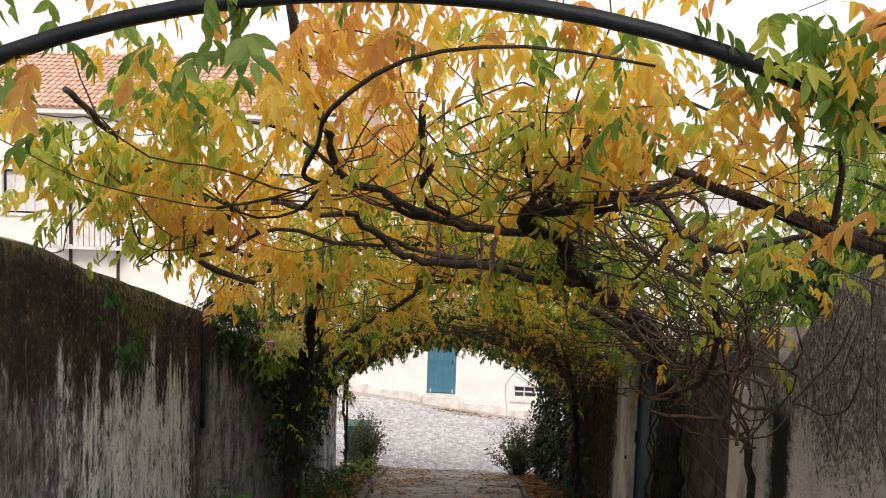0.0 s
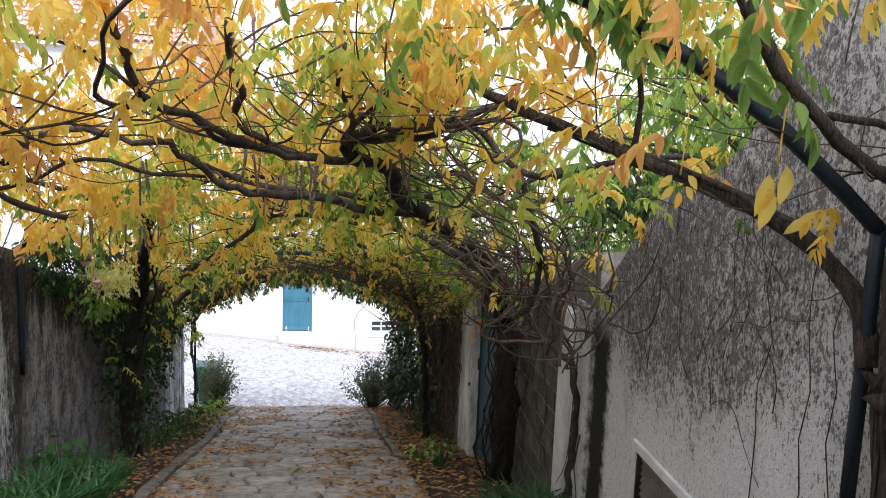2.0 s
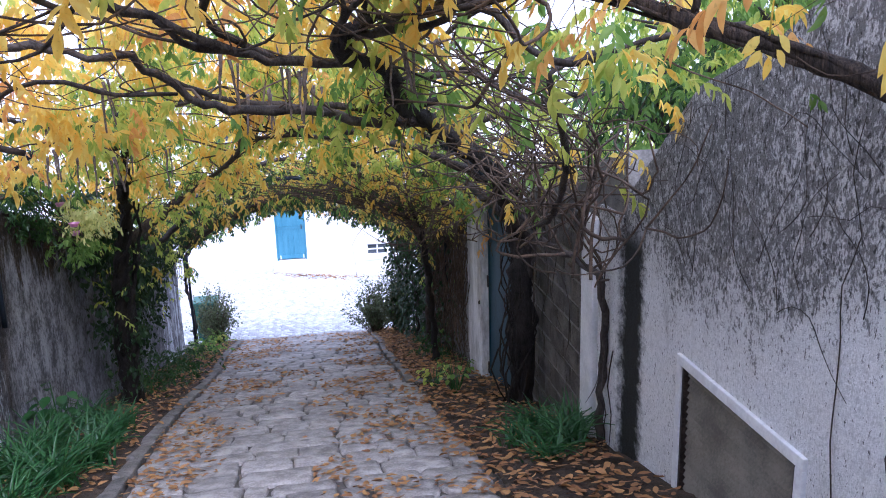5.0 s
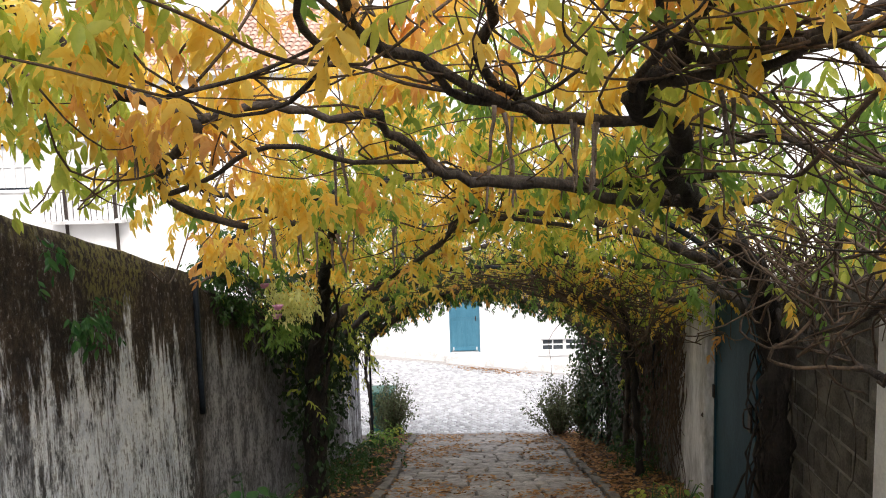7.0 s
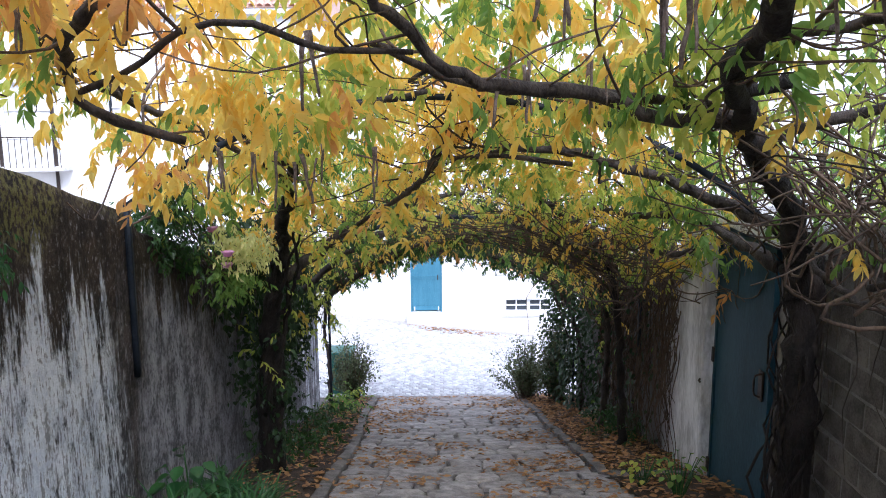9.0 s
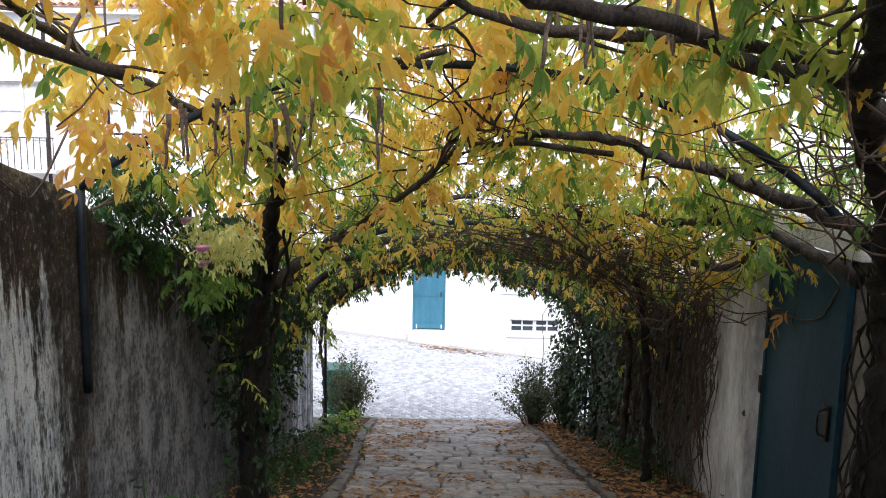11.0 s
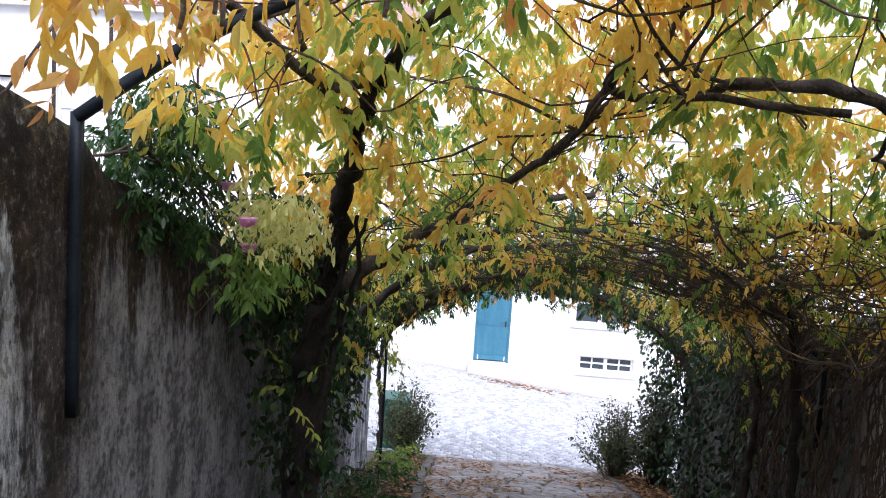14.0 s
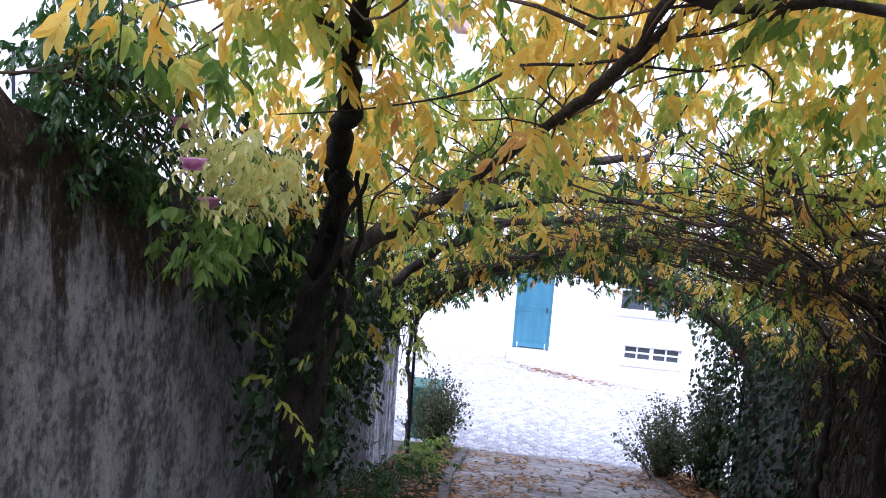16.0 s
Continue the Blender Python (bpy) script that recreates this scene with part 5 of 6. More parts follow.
mesh_from("stem", *joined(stm), M_TWIG, top_plant)

# garden trees behind the right wall
def garden_tree(x, y, top, wide, n, mat_a, mat_b, label):
    tr = thing("garden_tree", label, "tree", group="trees behind the wall")
    base = gz(y)
    mesh_from("trunk", *tube([(x, y, base - 0.1), (x + 0.1, y, base + 1.2), (x - 0.05, y + 0.1, top - wide * 0.8), (x, y, top - 0.3)], 0.1, 0.03, 8, 0.3, 0.02, 0.08)[:2], M_BARK, tr, "", True)
    limbs = []
    for _ in range(9):
        a = rng.uniform(0, 6.28)
        z0 = rng.uniform(top - wide * 1.4, top - wide * 0.5)
        limbs.append(tube([(x, y, z0), (x + math.cos(a) * wide * 0.4, y + math.sin(a) * wide * 0.4, z0 + 0.3), (x + math.cos(a) * wide * 0.9, y + math.sin(a) * wide * 0.9, z0 + 0.45)], 0.035, 0.008, 5)[:2])
    mesh_from("bough", *joined(limbs), M_BARK, tr)
    pts = cloud_points(n, (x, y, top - wide * 0.75), (wide, wide, wide * 0.8), -0.12)
    k = rng.random(len(pts)) < 0.6
    mesh_from("crown", *scatter(pts[k], SMALL, (1.0, 1.6)), mat_a, tr)
    mesh_from("outer_crown", *scatter(pts[~k], SMALL, (1.0, 1.6)), mat_b, tr)


garden_tree(4.2, 8.6, 2.1, 1.6, 1100, L_LIME, L_GREEN, "yellow-green garden tree behind the low wall")
garden_tree(4.3, 12.5, 0.9, 1.6, 800, L_GREEN, L_LIME, "green garden tree behind the vine-covered wall")
garden_tree(3.6, 6.3, 2.75, 1.3, 1100, L_GREEN, L_LIME, "small pale-leaved tree behind the low wall")
# added dark foliage that blocks the bright sky behind the stem tangle
garden_tree(3.1, 7.3, 1.35, 0.85, 520, L_DARK, L_GREEN, "dark leafy backing just behind the block wall, added to close bright gaps")


# ---- plants in the beds ----
def strap_clump(x, y, n, ln, label):
    c = thing("strap_leaf_plant", label, "plant", group="strap-leaved clumps")
    out = []
    for _ in range(n):
        a, bend = rng.uniform(0, 6.28), rng.uniform(0.4, 1.1)
        bx, by = x + rng.normal(0, 0.07), y + rng.normal(0, 0.07)
        L, w = ln * rng.uniform(0.6, 1.15), rng.uniform(0.008, 0.014)
        vs, lean = [], rng.uniform(0.1, 0.5)
        r = zz = 0.0
        for k in range(7):
            s = k / 6
            ww = w * (1 - s**2 * 0.95)
            vs += [(bx + math.cos(a) * r - math.sin(a) * ww, by + math.sin(a) * r + math.cos(a) * ww, gz(by) + 0.03 + zz), (bx + math.cos(a) * r, by + math.sin(a) * r, gz(by) + 0.024 + zz), (bx + math.cos(a) * r + math.sin(a) * ww, by + math.sin(a) * r - math.cos(a) * ww, gz(by) + 0.03 + zz)]
            t_ = lean + bend * 1.7 * s
            r += L / 6 * math.sin(t_)
            zz += L / 6 * math.cos(t_)
        tr = []
        for k in range(6):
            q = 3 * k
            tr += [(q, q + 1, q + 4), (q, q + 4, q + 3), (q + 1, q + 2, q + 5), (q + 1, q + 5, q + 4)]
        out.append((np.array(vs), np.array(tr)))
    tagged(mesh_from("blade_tuft", *joined(out), L_GRASS, c), kind="stuff")


for x, y, n, ln in ((1.8, 5.95, 110, 0.44), (1.55, 6.15, 60, 0.32), (1.95, 6.3, 70, 0.4), (1.6, 5.7, 60, 0.32), (1.75, 6.65, 60, 0.34)):
    strap_clump(x, y, n, ln, "dark green strap-leaved clump at the foot of the wall")
for x, y, n, ln in ((-1.85, 6.2, 120, 0.52), (-2.2, 6.6, 130, 0.55), (-1.8, 7.0, 110, 0.48), (-2.3, 7.4, 110, 0.5), (-1.9, 7.8, 100, 0.42), (-2.3, 5.7, 130, 0.58), (-1.85, 5.4, 130, 0.52), (-2.0, 8.5, 80, 0.36), (-2.35, 8.8, 80, 0.4)):
    strap_clump(x, y, n, ln, "green strap-leaved clump in the soil strip")


def broad_plant(x, y, n, blade, high, label, material):
    c = thing("broad_leaf_plant", label, "plant")
    st, lv = [], []
    for _ in range(n):
        a, h = rng.uniform(0, 6.28), high * rng.uniform(0.5, 1)
        tip = np.array([x + math.cos(a) * 0.22 * rng.uniform(0.3, 1), y + math.sin(a) * 0.22 * rng.uniform(0.3, 1), gz(y) + h])
        st.append(tube([(x, y, gz(y)), ((x + tip[0]) / 2, (y + tip[1]) / 2, gz(y) + h * 0.6), tip], 0.006, 0.003, 4)[:2])
        lv.append((leaflet(tip, np.array([math.cos(a), math.sin(a), -0.35]), np.array([0, 0, 1.0]), blade * rng.uniform(0.8, 1.2), blade * 0.8, 0.12, 0.2), LEAFLET_T))
    mesh_from("stem", *joined(st), L_GRASS, c)
    mesh_from("leaves", *joined(lv), material, c)


broad_plant(-2.4, 8.1, 26, 0.13, 0.62, "broad-leaved green weed beside the stained wall", L_GRASS)
broad_plant(1.45, 8.7, 30, 0.07, 0.45, "small green weeds at the gate pillar", L_GREEN)
broad_plant(1.3, 9.3, 26, 0.06, 0.35, "small pale weeds at the path edge", L_LIME)
broad_plant(-2.2, 17.6, 40, 0.07, 0.35, "bright green weeds at the end of the lane", L_LIME)


def low_mound(x, y, wide, deep, high, n, material, label):
    c = thing("ground_cover", label, "plant", group="ground cover in the beds")
    pts = [(x + rng.normal(0, wide / 2), y + rng.normal(0, deep / 2), gz(y) + 0.05 + high * rng.random()) for _ in range(n)]
    pts = [(a, b, c_ - SLOPE * (b - y)) for a, b, c_ in pts]
    mesh_from("leaves", *scatter(pts, SMALL, (0.7, 1.2), 0.6), material, c)


low_mound(-2.2, 11.3, 0.5, 1.2, 0.3, 170, L_DARK, "low green plants under the leaning trunk")
low_mound(-2.2, 13.2, 0.5, 1.4, 0.4, 190, L_DARK, "low dark green plants along the wall foot")
low_mound(-2.2, 15.8, 0.4, 1.2, 0.35, 120, L_GREEN, "low green plants beside the kerb")
low_mound(1.75, 12.6, 0.25, 1.6, 0.4, 120, L_DARK, "low dark plants along the vine wall")


def bush(x, y, wide, high, n, label):
    b = thing("bush", label, "bush", group="bushes at the end of the lane")
    st, tips = [], []
    for _ in range(120):
        a, r = rng.uniform(0, 6.28), wide * rng.random() ** 0.7 * rng.uniform(0.75, 1.12)
        h = high * rng.uniform(0.4, 1.08) * (1 - 0.3 * min(1, r / wide) ** 2)
        tip = np.array([x + math.cos(a) * r, y + math.sin(a) * r, gz(y, x) + h])
        st.append(tube([(x + rng.normal(0, 0.06), y + rng.normal(0, 0.06), gz(y, x) - 0.02), (x + math.cos(a) * r * 0.5, y + math.sin(a) * r * 0.5, gz(y, x) + h * 0.55), tip], 0.007, 0.002, 4)[:2])
        tips += [tip + (np.array([x, y, gz(y, x) + 0.2]) - tip) * s + rng.normal(0, 0.04, 3) for s in rng.random(max(3, int(n * rng.uniform(0.7, 1.6)))) * 0.95]
    tagged(mesh_from("twig_mass", *joined(st), M_TWIG, b), kind="stuff")
    tagged(mesh_from("leaves", *scatter(tips, IVY, (0.35, 0.75), 0.8), L_BUSH, b), kind="stuff")


bush(-2.3, 17.8, 0.62, 1.38, 44, "grey-green twiggy bush at the lane end")
bush(1.12, 17.5, 0.72, 1.3, 44, "dark twiggy bush at the lane end")
bush(1.65, 16.9, 0.6, 1.8, 60, "dark leafy bush against the ivy hedge")


def litter():
    out = []
    def drop(x, y, size, lift=0.0):
        a = rng.uniform(0, 6.28)
        z = gz(y) + lift
        v = leaflet(np.array([x, y, z]), np.array([math.cos(a), math.sin(a), rng.normal(-0.05, 0.12) - SLOPE * math.sin(a)]), np.array([rng.normal(0, 0.25), SLOPE + rng.normal(0, 0.25), 1.0]), size, size * 0.5, rng.uniform(-0.2, 0.3), rng.uniform(-0.2, 0.2))
        out.append((v, LEAFLET_T))
    for _ in range(3000):
        y = rng.uniform(9.9, 18.4)
        drop(rng.uniform(right_edge(y) + 0.08, 2.0), y, rng.uniform(0.05, 0.1), rng.uniform(0.07, 0.12))
    for _ in range(2200):
        y = rng.uniform(4.5, 18.3)
        drop(rng.uniform(-2.6, left_edge(y) - 0.1), y, rng.uniform(0.05, 0.1), rng.uniform(0.07, 0.12))
    n = 0
    while n < 3800:
        y = rng.uniform(3.5, 18.3)
        x = rng.uniform(left_edge(y), right_edge(y))
        if noise.noise((x * 1.4, y * 1.6, 8.8)) + 0.35 * abs(x + 0.2) > 0.34 - (0.2 if rng.random() < 0.12 else 0):
            drop(x, y, rng.uniform(0.045, 0.095), rng.uniform(0.045, 0.065))
            n += 1
    for _ in range(1300):
        y = rng.uniform(3.6, 9.7)
        drop(rng.uniform(1.1, 2.05), y, rng.uniform(0.05, 0.1), rng.uniform(0.08, 0.12))
    for _ in range(150):
        x = rng.normal(0.1, 0.7)
        y = 26.9 - abs(rng.normal(0, 0.35))
        a = rng.uniform(0, 6.28)
        v = leaflet(np.array([x, y, gz(y, x) + 0.05]), np.array([math.cos(a), math.sin(a), 0.05]), np.array([0, 0.1, 1.0]), 0.1, 0.06)
        out.append((v, LEAFLET_T))
    return joined(out)


tagged(mesh_from("fallen_leaves", *litter(), L_LITTER), "brown and orange fallen leaves strewn over stones and soil", "leaves", kind="stuff")


# ---- the bin ----
def bin_():
    b = thing("litter_bin", "green plastic bin with a pale lid behind a bush", "bin")
    x, y = -2.62, 18.95
    z = gz(y, x)
    bm = bmesh.new()
    vs = box(bm, x - 0.25, x + 0.25, y - 0.25, y + 0.25, z + 0.06, z + 0.92)
    for v_ in vs:
        if v_.co.z < z + 0.5:
            v_.co.x, v_.co.y = x + (v_.co.x - x) * 0.8, y + (v_.co.y - y) * 0.8
    rounded(bm, 0.03)
    part("body", bm, M_BIN, b)
    box_part("lid", (x - 0.28, x + 0.28, y - 0.28, y + 0.28, z + 0.925, z + 0.99), M_BIN, b, "pale worn lid", 0.02)
    for s in (-1, 1):
        bm = bmesh.new()
        bmesh.ops.create_cone(bm, segments=16, radius1=0.08, radius2=0.08, depth=0.05, cap_ends=True, matrix=Matrix.Translation((x + s * 0.2, y + 0.2, z + 0.08)) @ Matrix.Rotation(radians(90), 4, "Y"))
        part("wheel", bm, M_RUST, b)


bin_()


# ---- the house across the street ----
def house():
    h = thing("house", "long whitewashed house with blue door and clay-tiled roof", "house")
    y0, y1, x0, x1, zt = 27.6, 35.0, -22.0, -4.5, 3.55
    holes = [(-1.47, -0.47, -5.65, -3.4), (1.52, 3.06, -5.7, -5.25), (1.3, 2.75, -4.35, -2.6), (-16.4, -15.0, 0.1, 1.6), (-13.9, -12.3, -0.9, 1.62), (-10.6, -9.2, 0.1, 1.6), (-6.9, -5.8, 0.5, 1.75), (-13.9, -12.3, -4.6, -2.6), (-8.2, -7.0, -4.9, -3.0), (5.2, 6.4, -4.4, -2.6), (-3.2, -1.9, -2.6, -1.1)]
    xs = sorted({x0, x1, 14.0, *[v_ for o in holes for v_ in o[:2]]})
    zs = sorted({-8.6, zt, 0.9, *[v_ for o in holes for v_ in o[2:]]})
    bm = bmesh.new()
    for xa, xb in zip(xs, xs[1:]):
        run = None
        for za, zb in zip(zs, zs[1:]):
            solid = (zb < 1 or xa < x1) and not any(o[0] <= (xa + xb) / 2 <= o[1] and o[2] <= (za + zb) / 2 <= o[3] for o in holes)
            if solid:
                run = (run[0], zb) if run else (za, zb)
            if (not solid or zb == zt) and run and run[1] > run[0]:
                box(bm, xa, xb, y0, y0 + 0.35, *run)
                run = None
    bmesh.ops.remove_doubles(bm, verts=bm.verts[:], dist=0.001)
    part("wall", bm, M_WHITE, h)
    box_part("body", (x0, x1, y0 + 0.8, y1, -8.6, zt - 0.02), M_WHITE, h)
    box_part("wing", (x1 + 0.01, 14.0, y0 + 0.8, y1, -8.6, 0.88), M_WHITE, h)
    box_part("parapet", (x1 + 0.01, 14.1, y0 - 0.06, y0 + 0.5, 0.905, 1.02), M_WHITE, h, "white parapet coping", 0.02)
    bm = bmesh.new()
    low = [bm.verts.new((-10 + 0.5 * k, y0 - 0.02, gz(27.6, -10 + 0.5 * k) - 0.3)) for k in range(41)]
    top = [bm.verts.new((-10 + 0.5 * k, y0 - 0.02, gz(27.6, -10 + 0.5 * k) + 0.28 + 0.05 * math.sin(k * 2.1))) for k in range(41)]
    back = [bm.verts.new((-10 + 0.5 * k, y0 - 0.002, gz(27.6, -10 + 0.5 * k) + 0.3 + 0.05 * math.sin(k * 2.1))) for k in range(41)]
    for k in range(40):
        bm.faces.new((low[k], low[k + 1], top[k + 1], top[k]))
        bm.faces.new((top[k], top[k + 1], back[k + 1], back[k]))
    part("skirting", bm, M_SKIRT, h, "worn grey skirting along the foot of the wall")
    # the door
    d = box_part("door", (-1.42, -0.52, y0 + 0.1, y0 + 0.14, -5.62, -3.45), M_BLUE, h, "blue boarded door")
    bm = bmesh.new()
    box(bm, -0.086, 0.086, -0.01, 0.0, -1.06, 1.06)
    me = bpy.data.meshes.new("board")
    bm.to_mesh(me)
    bm.free()
    me.materials.append(M_BLUE)
    for k in range(5):
        ob = new("board", me)
        ob.location, ob.parent = (-1.33 + 0.18 * k, y0 + 0.098, -4.52), d
    for nm, dm in (("rail", (-1.41, -0.53, y0 + 0.07, y0 + 0.087, -5.6, -5.46)), ("rail", (-1.41, -0.53, y0 + 0.07, y0 + 0.087, -4.6, -4.5))):
        box_part(nm, dm, M_BLUE, d)
    for x in (-1.36, -0.6):
        box_part("kick_plate", (x, x + 0.03, y0 + 0.05, y0 + 0.069, -5.62, -5.48), M_PAINT, d, "white metal stop")
    box_part("handle", (-0.62, -0.59, y0 + 0.03, y0 + 0.07, -4.6, -4.45), M_RUST, d, "dark iron handle")
    box_part("frame", (-1.47, -1.42, y0 + 0.04, y0 + 0.3, -5.65, -3.4), M_BLUE, h)
    box_part("frame", (-0.52, -0.47, y0 + 0.04, y0 + 0.3, -5.65, -3.4), M_BLUE, h)
    box_part("doorstep", (-1.6, -0.35, y0 - 0.22, y0 + 0.3, -6.15, -5.654), M_SKIRT, h, "pale stone doorstep", 0.02)
    # windows
    def window(xa, xb, za, zb, cols, rows_n, frame_mat, sill=True, pane=M_GLASS):
        w = box_part("window", (xa + 0.02, xb - 0.02, y0 + 0.2, y0 + 0.22, za + 0.02, zb - 0.02), pane, h, "small-paned window")
        f = 0.06
        for dm in ((xa, xb, za, za + f), (xa, xb, zb - f, zb), (xa, xa + f, za + f, zb - f), (xb - f, xb, za + f, zb - f)):
            box_part("window_frame", (dm[0], dm[1], y0 + 0.13, y0 + 0.198, dm[2], dm[3]), frame_mat, w)
        for k in range(1, cols):
            x = xa + (xb - xa) * k / cols
            t_ = 0.05 if 2 * k == cols else 0.02
            box_part("mullion", (x - t_, x + t_, y0 + 0.14, y0 + 0.198, za + f, zb - f), M_PAINT, w)
        for k in range(1, rows_n):
            z = za + (zb - za) * k / rows_n
            box_part("glazing_bar", (xa + f, xb - f, y0 + 0.15, y0 + 0.197, z - 0.02, z + 0.02), M_PAINT, w)
        if sill:
            box_part("sill", (xa - 0.1, xb + 0.1, y0 - 0.08, y0 + 0.12, za - 0.09, za - 0.004), M_PAINT, w, "white stone sill")
        return w
    window(1.52, 3.06, -5.7, -5.25, 4, 2, M_PAINT)
    window(1.3, 2.75, -4.35, -2.6, 2, 3, M_PAINT)
    for o in ((-16.4, -15.0, 0.1, 1.6), (-10.6, -9.2, 0.1, 1.6), (-6.9, -5.8, 0.5, 1.75)):
        w = window(*o, 4, 2, M_IRON, True, M_CURTAIN)
    window(-13.9, -12.3, -0.9, 1.62, 2, 3, M_PAINT, False, M_CURTAIN)
    for o in ((-13.9, -12.3, -4.6, -2.6), (-8.2, -7.0, -4.9, -3.0), (5.2, 6.4, -4.4, -2.6), (-3.2, -1.9, -2.6, -1.1)):
        window(*o, 2, 3, M_PAINT)
    # balcony
    b = box_part("balcony", (-14.4, -11.8, y0 - 0.7, y0 - 0.002, -1.02, -0.92), M_SKIRT, h, "stone balcony slab with thin iron rail")
    box_part("rail", (-14.35, -11.85, y0 - 0.66, y0 - 0.63, -0.02, 0.01), M_RUST, b)
    for k in range(14):
        box_part("baluster", (-14.35 + k * 0.19, -14.335 + k * 0.19, y0 - 0.655, y0 - 0.635, -0.92, -0.02), M_RUST, b)
    for x in (-13.95, -12.28):
        box_part("drainpipe", (x - 0.04, x + 0.04, y0 - 0.09, y0 - 0.01, -5.0, 3.3), M_RUST, h)
    # eaves and tiled roof
    box_part("eave_board", (x0 - 0.2, x1 + 0.2, y0 - 0.3, y0 + 0.3, zt + 0.002, zt + 0.16), M_WHITE, h)
    bm = bmesh.new()
    vs = [bm.verts.new(p) for p in ((x0 - 0.3, y0 - 0.35, zt + 0.17), (x1 + 0.3, y0 - 0.35, zt + 0.17), (x1 + 0.3, y0 + 4.2, zt + 2.65), (x0 - 0.3, y0 + 4.2, zt + 2.65), (x1 + 0.3, y0 + 8.8, zt + 0.17), (x0 - 0.3, y0 + 8.8, zt + 0.17))]
    bm.faces.new(vs[:4])
    bm.faces.new((vs[3], vs[2], vs[4], vs[5]))
    bm.faces.new((vs[0], vs[3], vs[5]))
    bm.faces.new((vs[1], vs[4], vs[2]))
    bm.faces.new((vs[0], vs[5], vs[4], vs[1]))
    roof = part("roof", bm, M_TILE, h)
    # barrel tiles on the near slope
    run = Vector((0, 4.55, 2.48))
    up, along = run.normalized(), run.length
    nor = Vector((0, -up.z, up.y))
    pieces = []
    arc = [(math.cos(a), math.sin(a)) for a in np.linspace(math.pi, 0, 6)]
    rows_t = 14
    for i in range(int((x1 - x0 + 0.4) / 0.24)):
        x = x0 - 0.1 + i * 0.24
        for r in range(rows_t):
            a, b_ = r * along / rows_t, (r + 1.12) * along / rows_t
            vv = []
            for s, rad, lift in ((a, 0.105, 0.035), (b_, 0.085, 0.0)):
                for c, q in arc:
                    p = Vector((x + c * rad, y0 - 0.35, zt + 0.172)) + up * s + nor * (q * rad * 0.8 + lift)
                    vv.append(p[:])
            tr = []
            for k in range(5):
                tr += [(k, k + 1, k + 7), (k, k + 7, k + 6)]
            pieces.append((np.array(vv) + rng.normal(0, 0.003, 3), np.array(tr)))
    tagged(mesh_from("tile", *joined(pieces), M_TILE, roof, "weathered orange clay barrel tiles"), kind="stuff")


house()

# plain walls that close the lane behind the camera
plain_wall("wall_south", (-3.05, 2.55, -7.4, -7.0, 0.5, 6.0), M_WEST, "plain plaster wall closing the upper end")


# ---- kerbs and paving stones ----
def kerbs():
    meshes = []
    for k in range(5):
        bm = bmesh.new()
        box(bm, -0.06, 0.06, -0.32, 0.32, -0.12, 0.07)
        bmesh.ops.subdivide_edges(bm, edges=[e for e in bm.edges if abs((e.verts[0].co - e.verts[1].co).y) > 0.3], cuts=2)
        for v_ in bm.verts:
            v_.co += Vector((rng.normal(0, 0.008), 0, rng.normal(0, 0.008)))
        rounded(bm, 0.018)
        me = bpy.data.meshes.new("kerbstone")
        bm.to_mesh(me)
        bm.free()
        me.materials.append(M_KERB)
        meshes.append(me)
    for name, edge, ya, yb, sgn in (("kerb_west", left_edge, 0.0, 18.5, -1), ("kerb_east", right_edge, 9.9, 18.5, 1)):
        k = tagged(new(name), "worn stone kerb along the soil strip", "kerb", kind="structure")
        y = ya + 0.33
        while y < yb:
            ob = new("kerbstone", meshes[int(rng.integers(5))])
            ob.location = (edge(y) + sgn * 0.06, y, gz(y))
            ob.rotation_euler = (-math.atan(SLOPE), 0, math.atan2(edge(y - 0.3) - edge(y + 0.3), 0.6) + rng.normal(0, 0.02))
            ob.parent = k
            y += 0.635
    k = tagged(new("kerb_cross"), "short stone kerb across the soil strip by the gate", "kerb", kind="structure")
    for x in (1.36, 1.85):
        ob = new("kerbstone", meshes[1])
        ob.location, ob.rotation_euler, ob.scale = (x, 9.84, gz(9.84)), (0, 0, radians(90)), (1, 0.75, 1)
        ob.parent = k


kerbs()


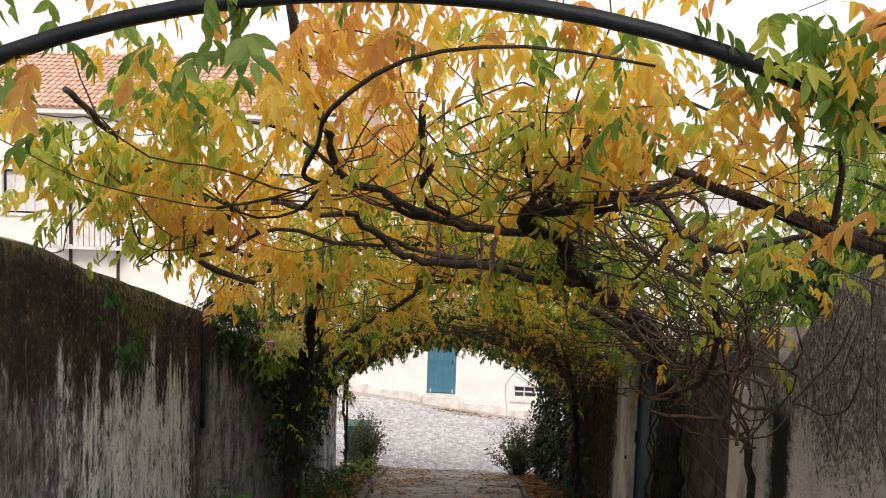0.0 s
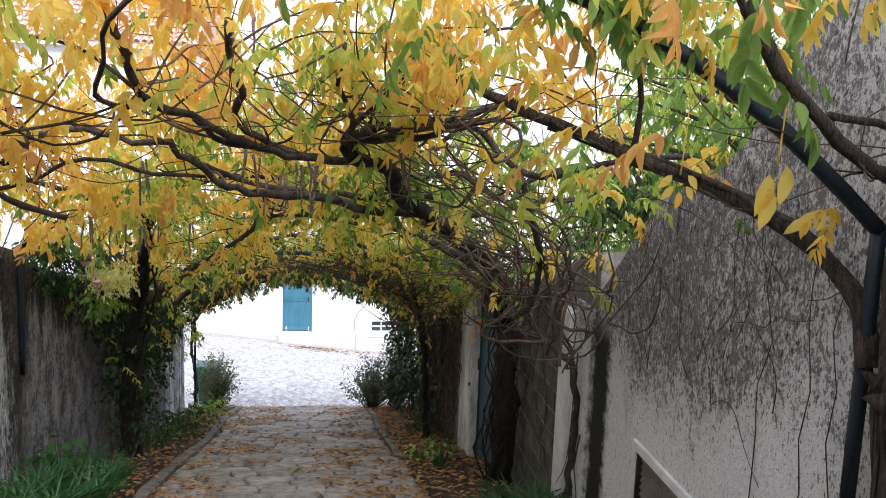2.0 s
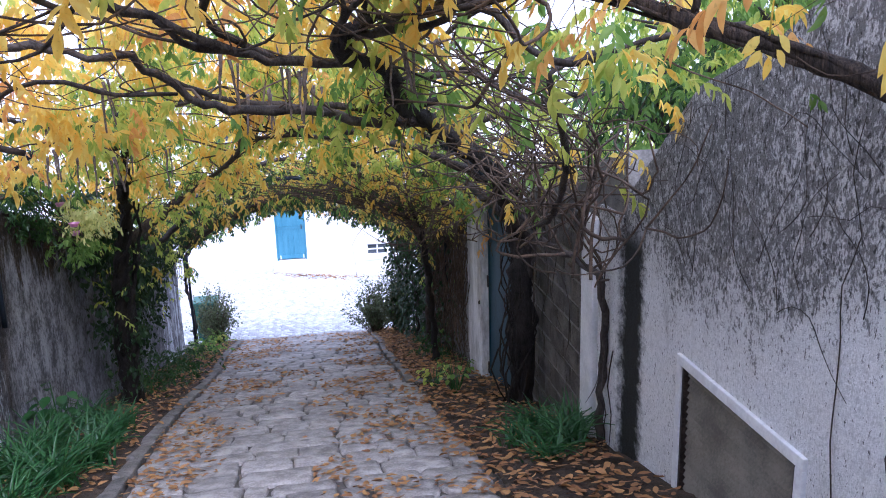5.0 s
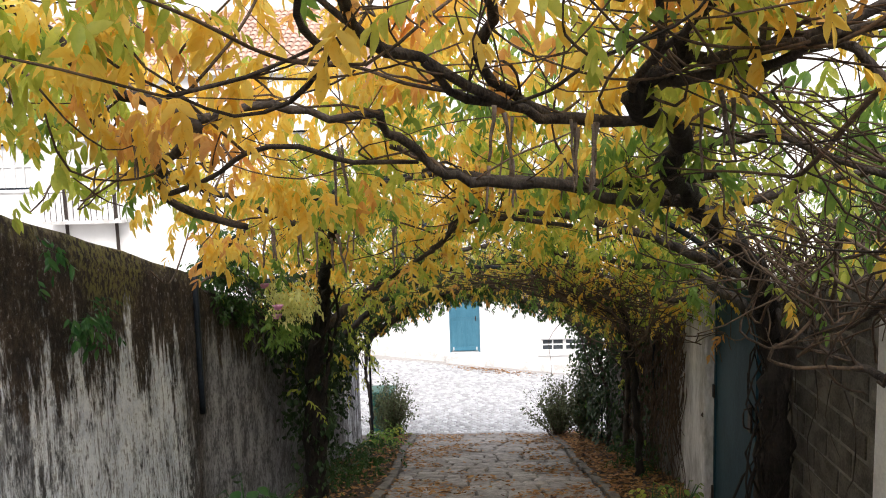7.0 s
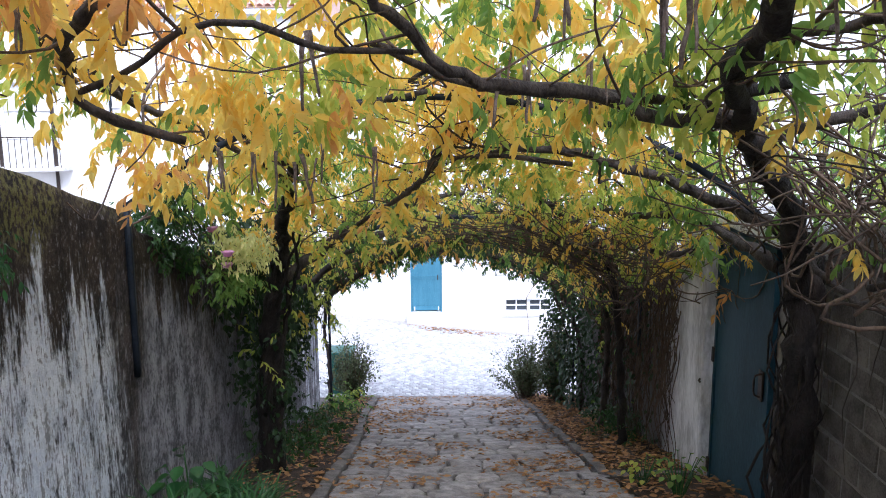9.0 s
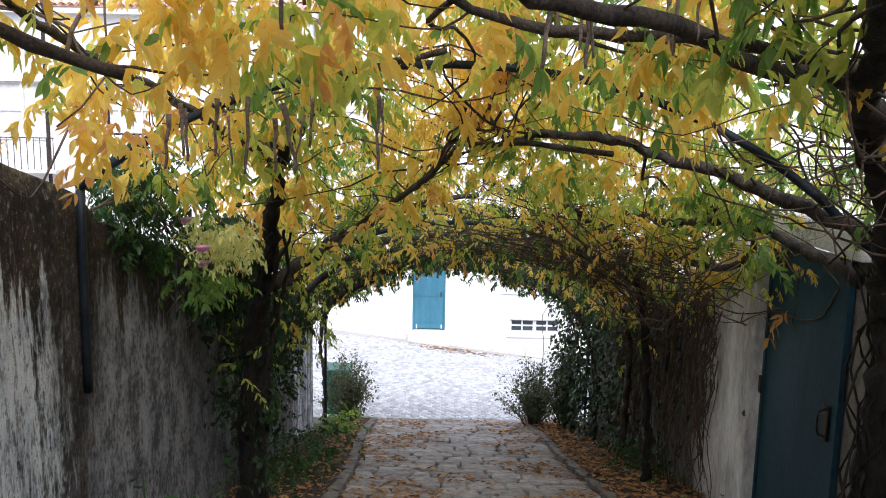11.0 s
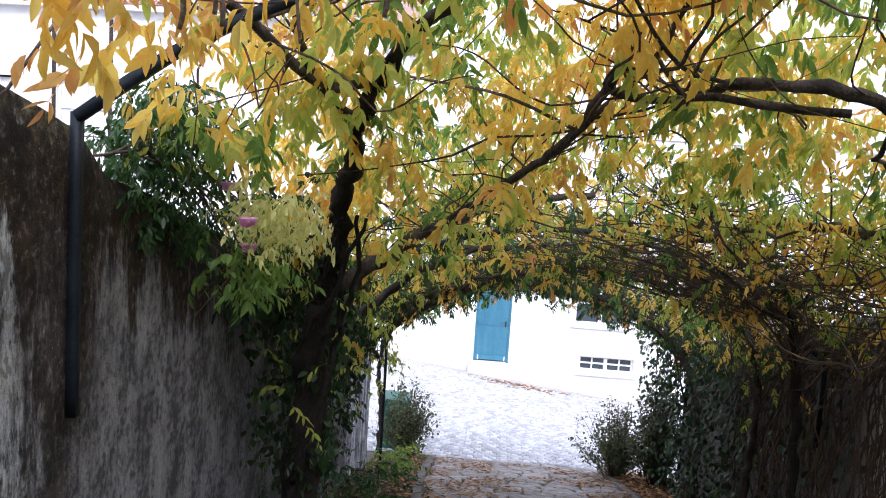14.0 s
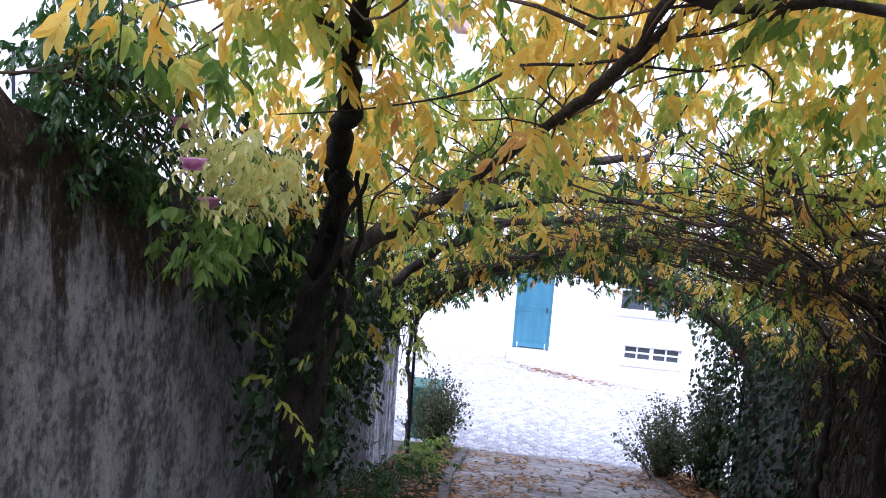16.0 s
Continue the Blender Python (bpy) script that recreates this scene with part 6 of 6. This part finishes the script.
def paving():
    road = tagged(new("pavement"), "sloping lane of worn irregular limestone slabs", "paving", kind="structure")
    far, y, row = [], -6.9, 0
    tilt = math.atan(SLOPE)
    while y < 18.45:
        depth = rng.uniform(0.24, 0.4)
        if y + depth > 18.55:
            depth = 18.55 - y
        xa, xb = left_edge(y) + 0.01, right_edge(y) - 0.01
        cuts = [xa]
        while cuts[-1] < xb - 0.2:
            cuts.append(min(xb, cuts[-1] + rng.uniform(0.2, 0.55)))
        cuts[-1] = xb
        for a, b in zip(cuts, cuts[1:]):
            g = 0.007
            n_side = 2
            ring = []
            for (px, py), (qx, qy) in zip(((a + g, y + g), (b - g, y + g), (b - g, y + depth - g), (a + g, y + depth - g)), ((b - g, y + g), (b - g, y + depth - g), (a + g, y + depth - g), (a + g, y + g))):
                for k in range(n_side):
                    s = k / n_side
                    jx, jy = rng.normal(0, 0.018), rng.normal(0, 0.018)
                    if k == 0:
                        cx, cy = (a + b) / 2, y + depth / 2
                        jx += (cx - px) * rng.uniform(0.02, 0.14)
                        jy += (cy - py) * rng.uniform(0.02, 0.14)
                    ring.append((px + (qx - px) * s + jx, py + (qy - py) * s + jy))
            cx, cy = np.mean([p[0] for p in ring]), np.mean([p[1] for p in ring])
            # each row stands a little proud of the next, like shallow steps
            lift = 0.022 + rng.uniform(-0.006, 0.01)
            lean = rng.uniform(0.02, 0.07)
            vs = [(px - cx, py - cy, -SLOPE * (py - cy) + lift + lean * (py - cy)) for px, py in ring]
            vs += [((px - cx) * 0.9, (py - cy) * 0.9, -SLOPE * 0.9 * (py - cy) + lift + 0.012 + lean * (py - cy)) for px, py in ring]
            vs += [(px - cx, py - cy, -SLOPE * (py - cy) - 0.05) for px, py in ring]
            vs.append((0, 0, lift + 0.014 + rng.normal(0, 0.002)))
            m = len(ring)
            tr = []
            for k in range(m):
                j = (k + 1) % m
                tr += [(2 * m + k, 2 * m + j, j), (2 * m + k, j, k), (k, j, m + j), (k, m + j, m + k), (m + k, m + j, 3 * m)]
            if 3.4 < y < 14.5:
                ob = mesh_from("stone", vs, tr, M_STONE, road)
                ob.location = (cx, cy, gz(cy))
            else:
                far.append((np.array(vs) + (cx, cy, gz(cy)), np.array(tr)))
        y += depth
        row += 1
    tagged(mesh_from("far_stones", *joined(far), M_STONE, road), kind="stuff")


paving()
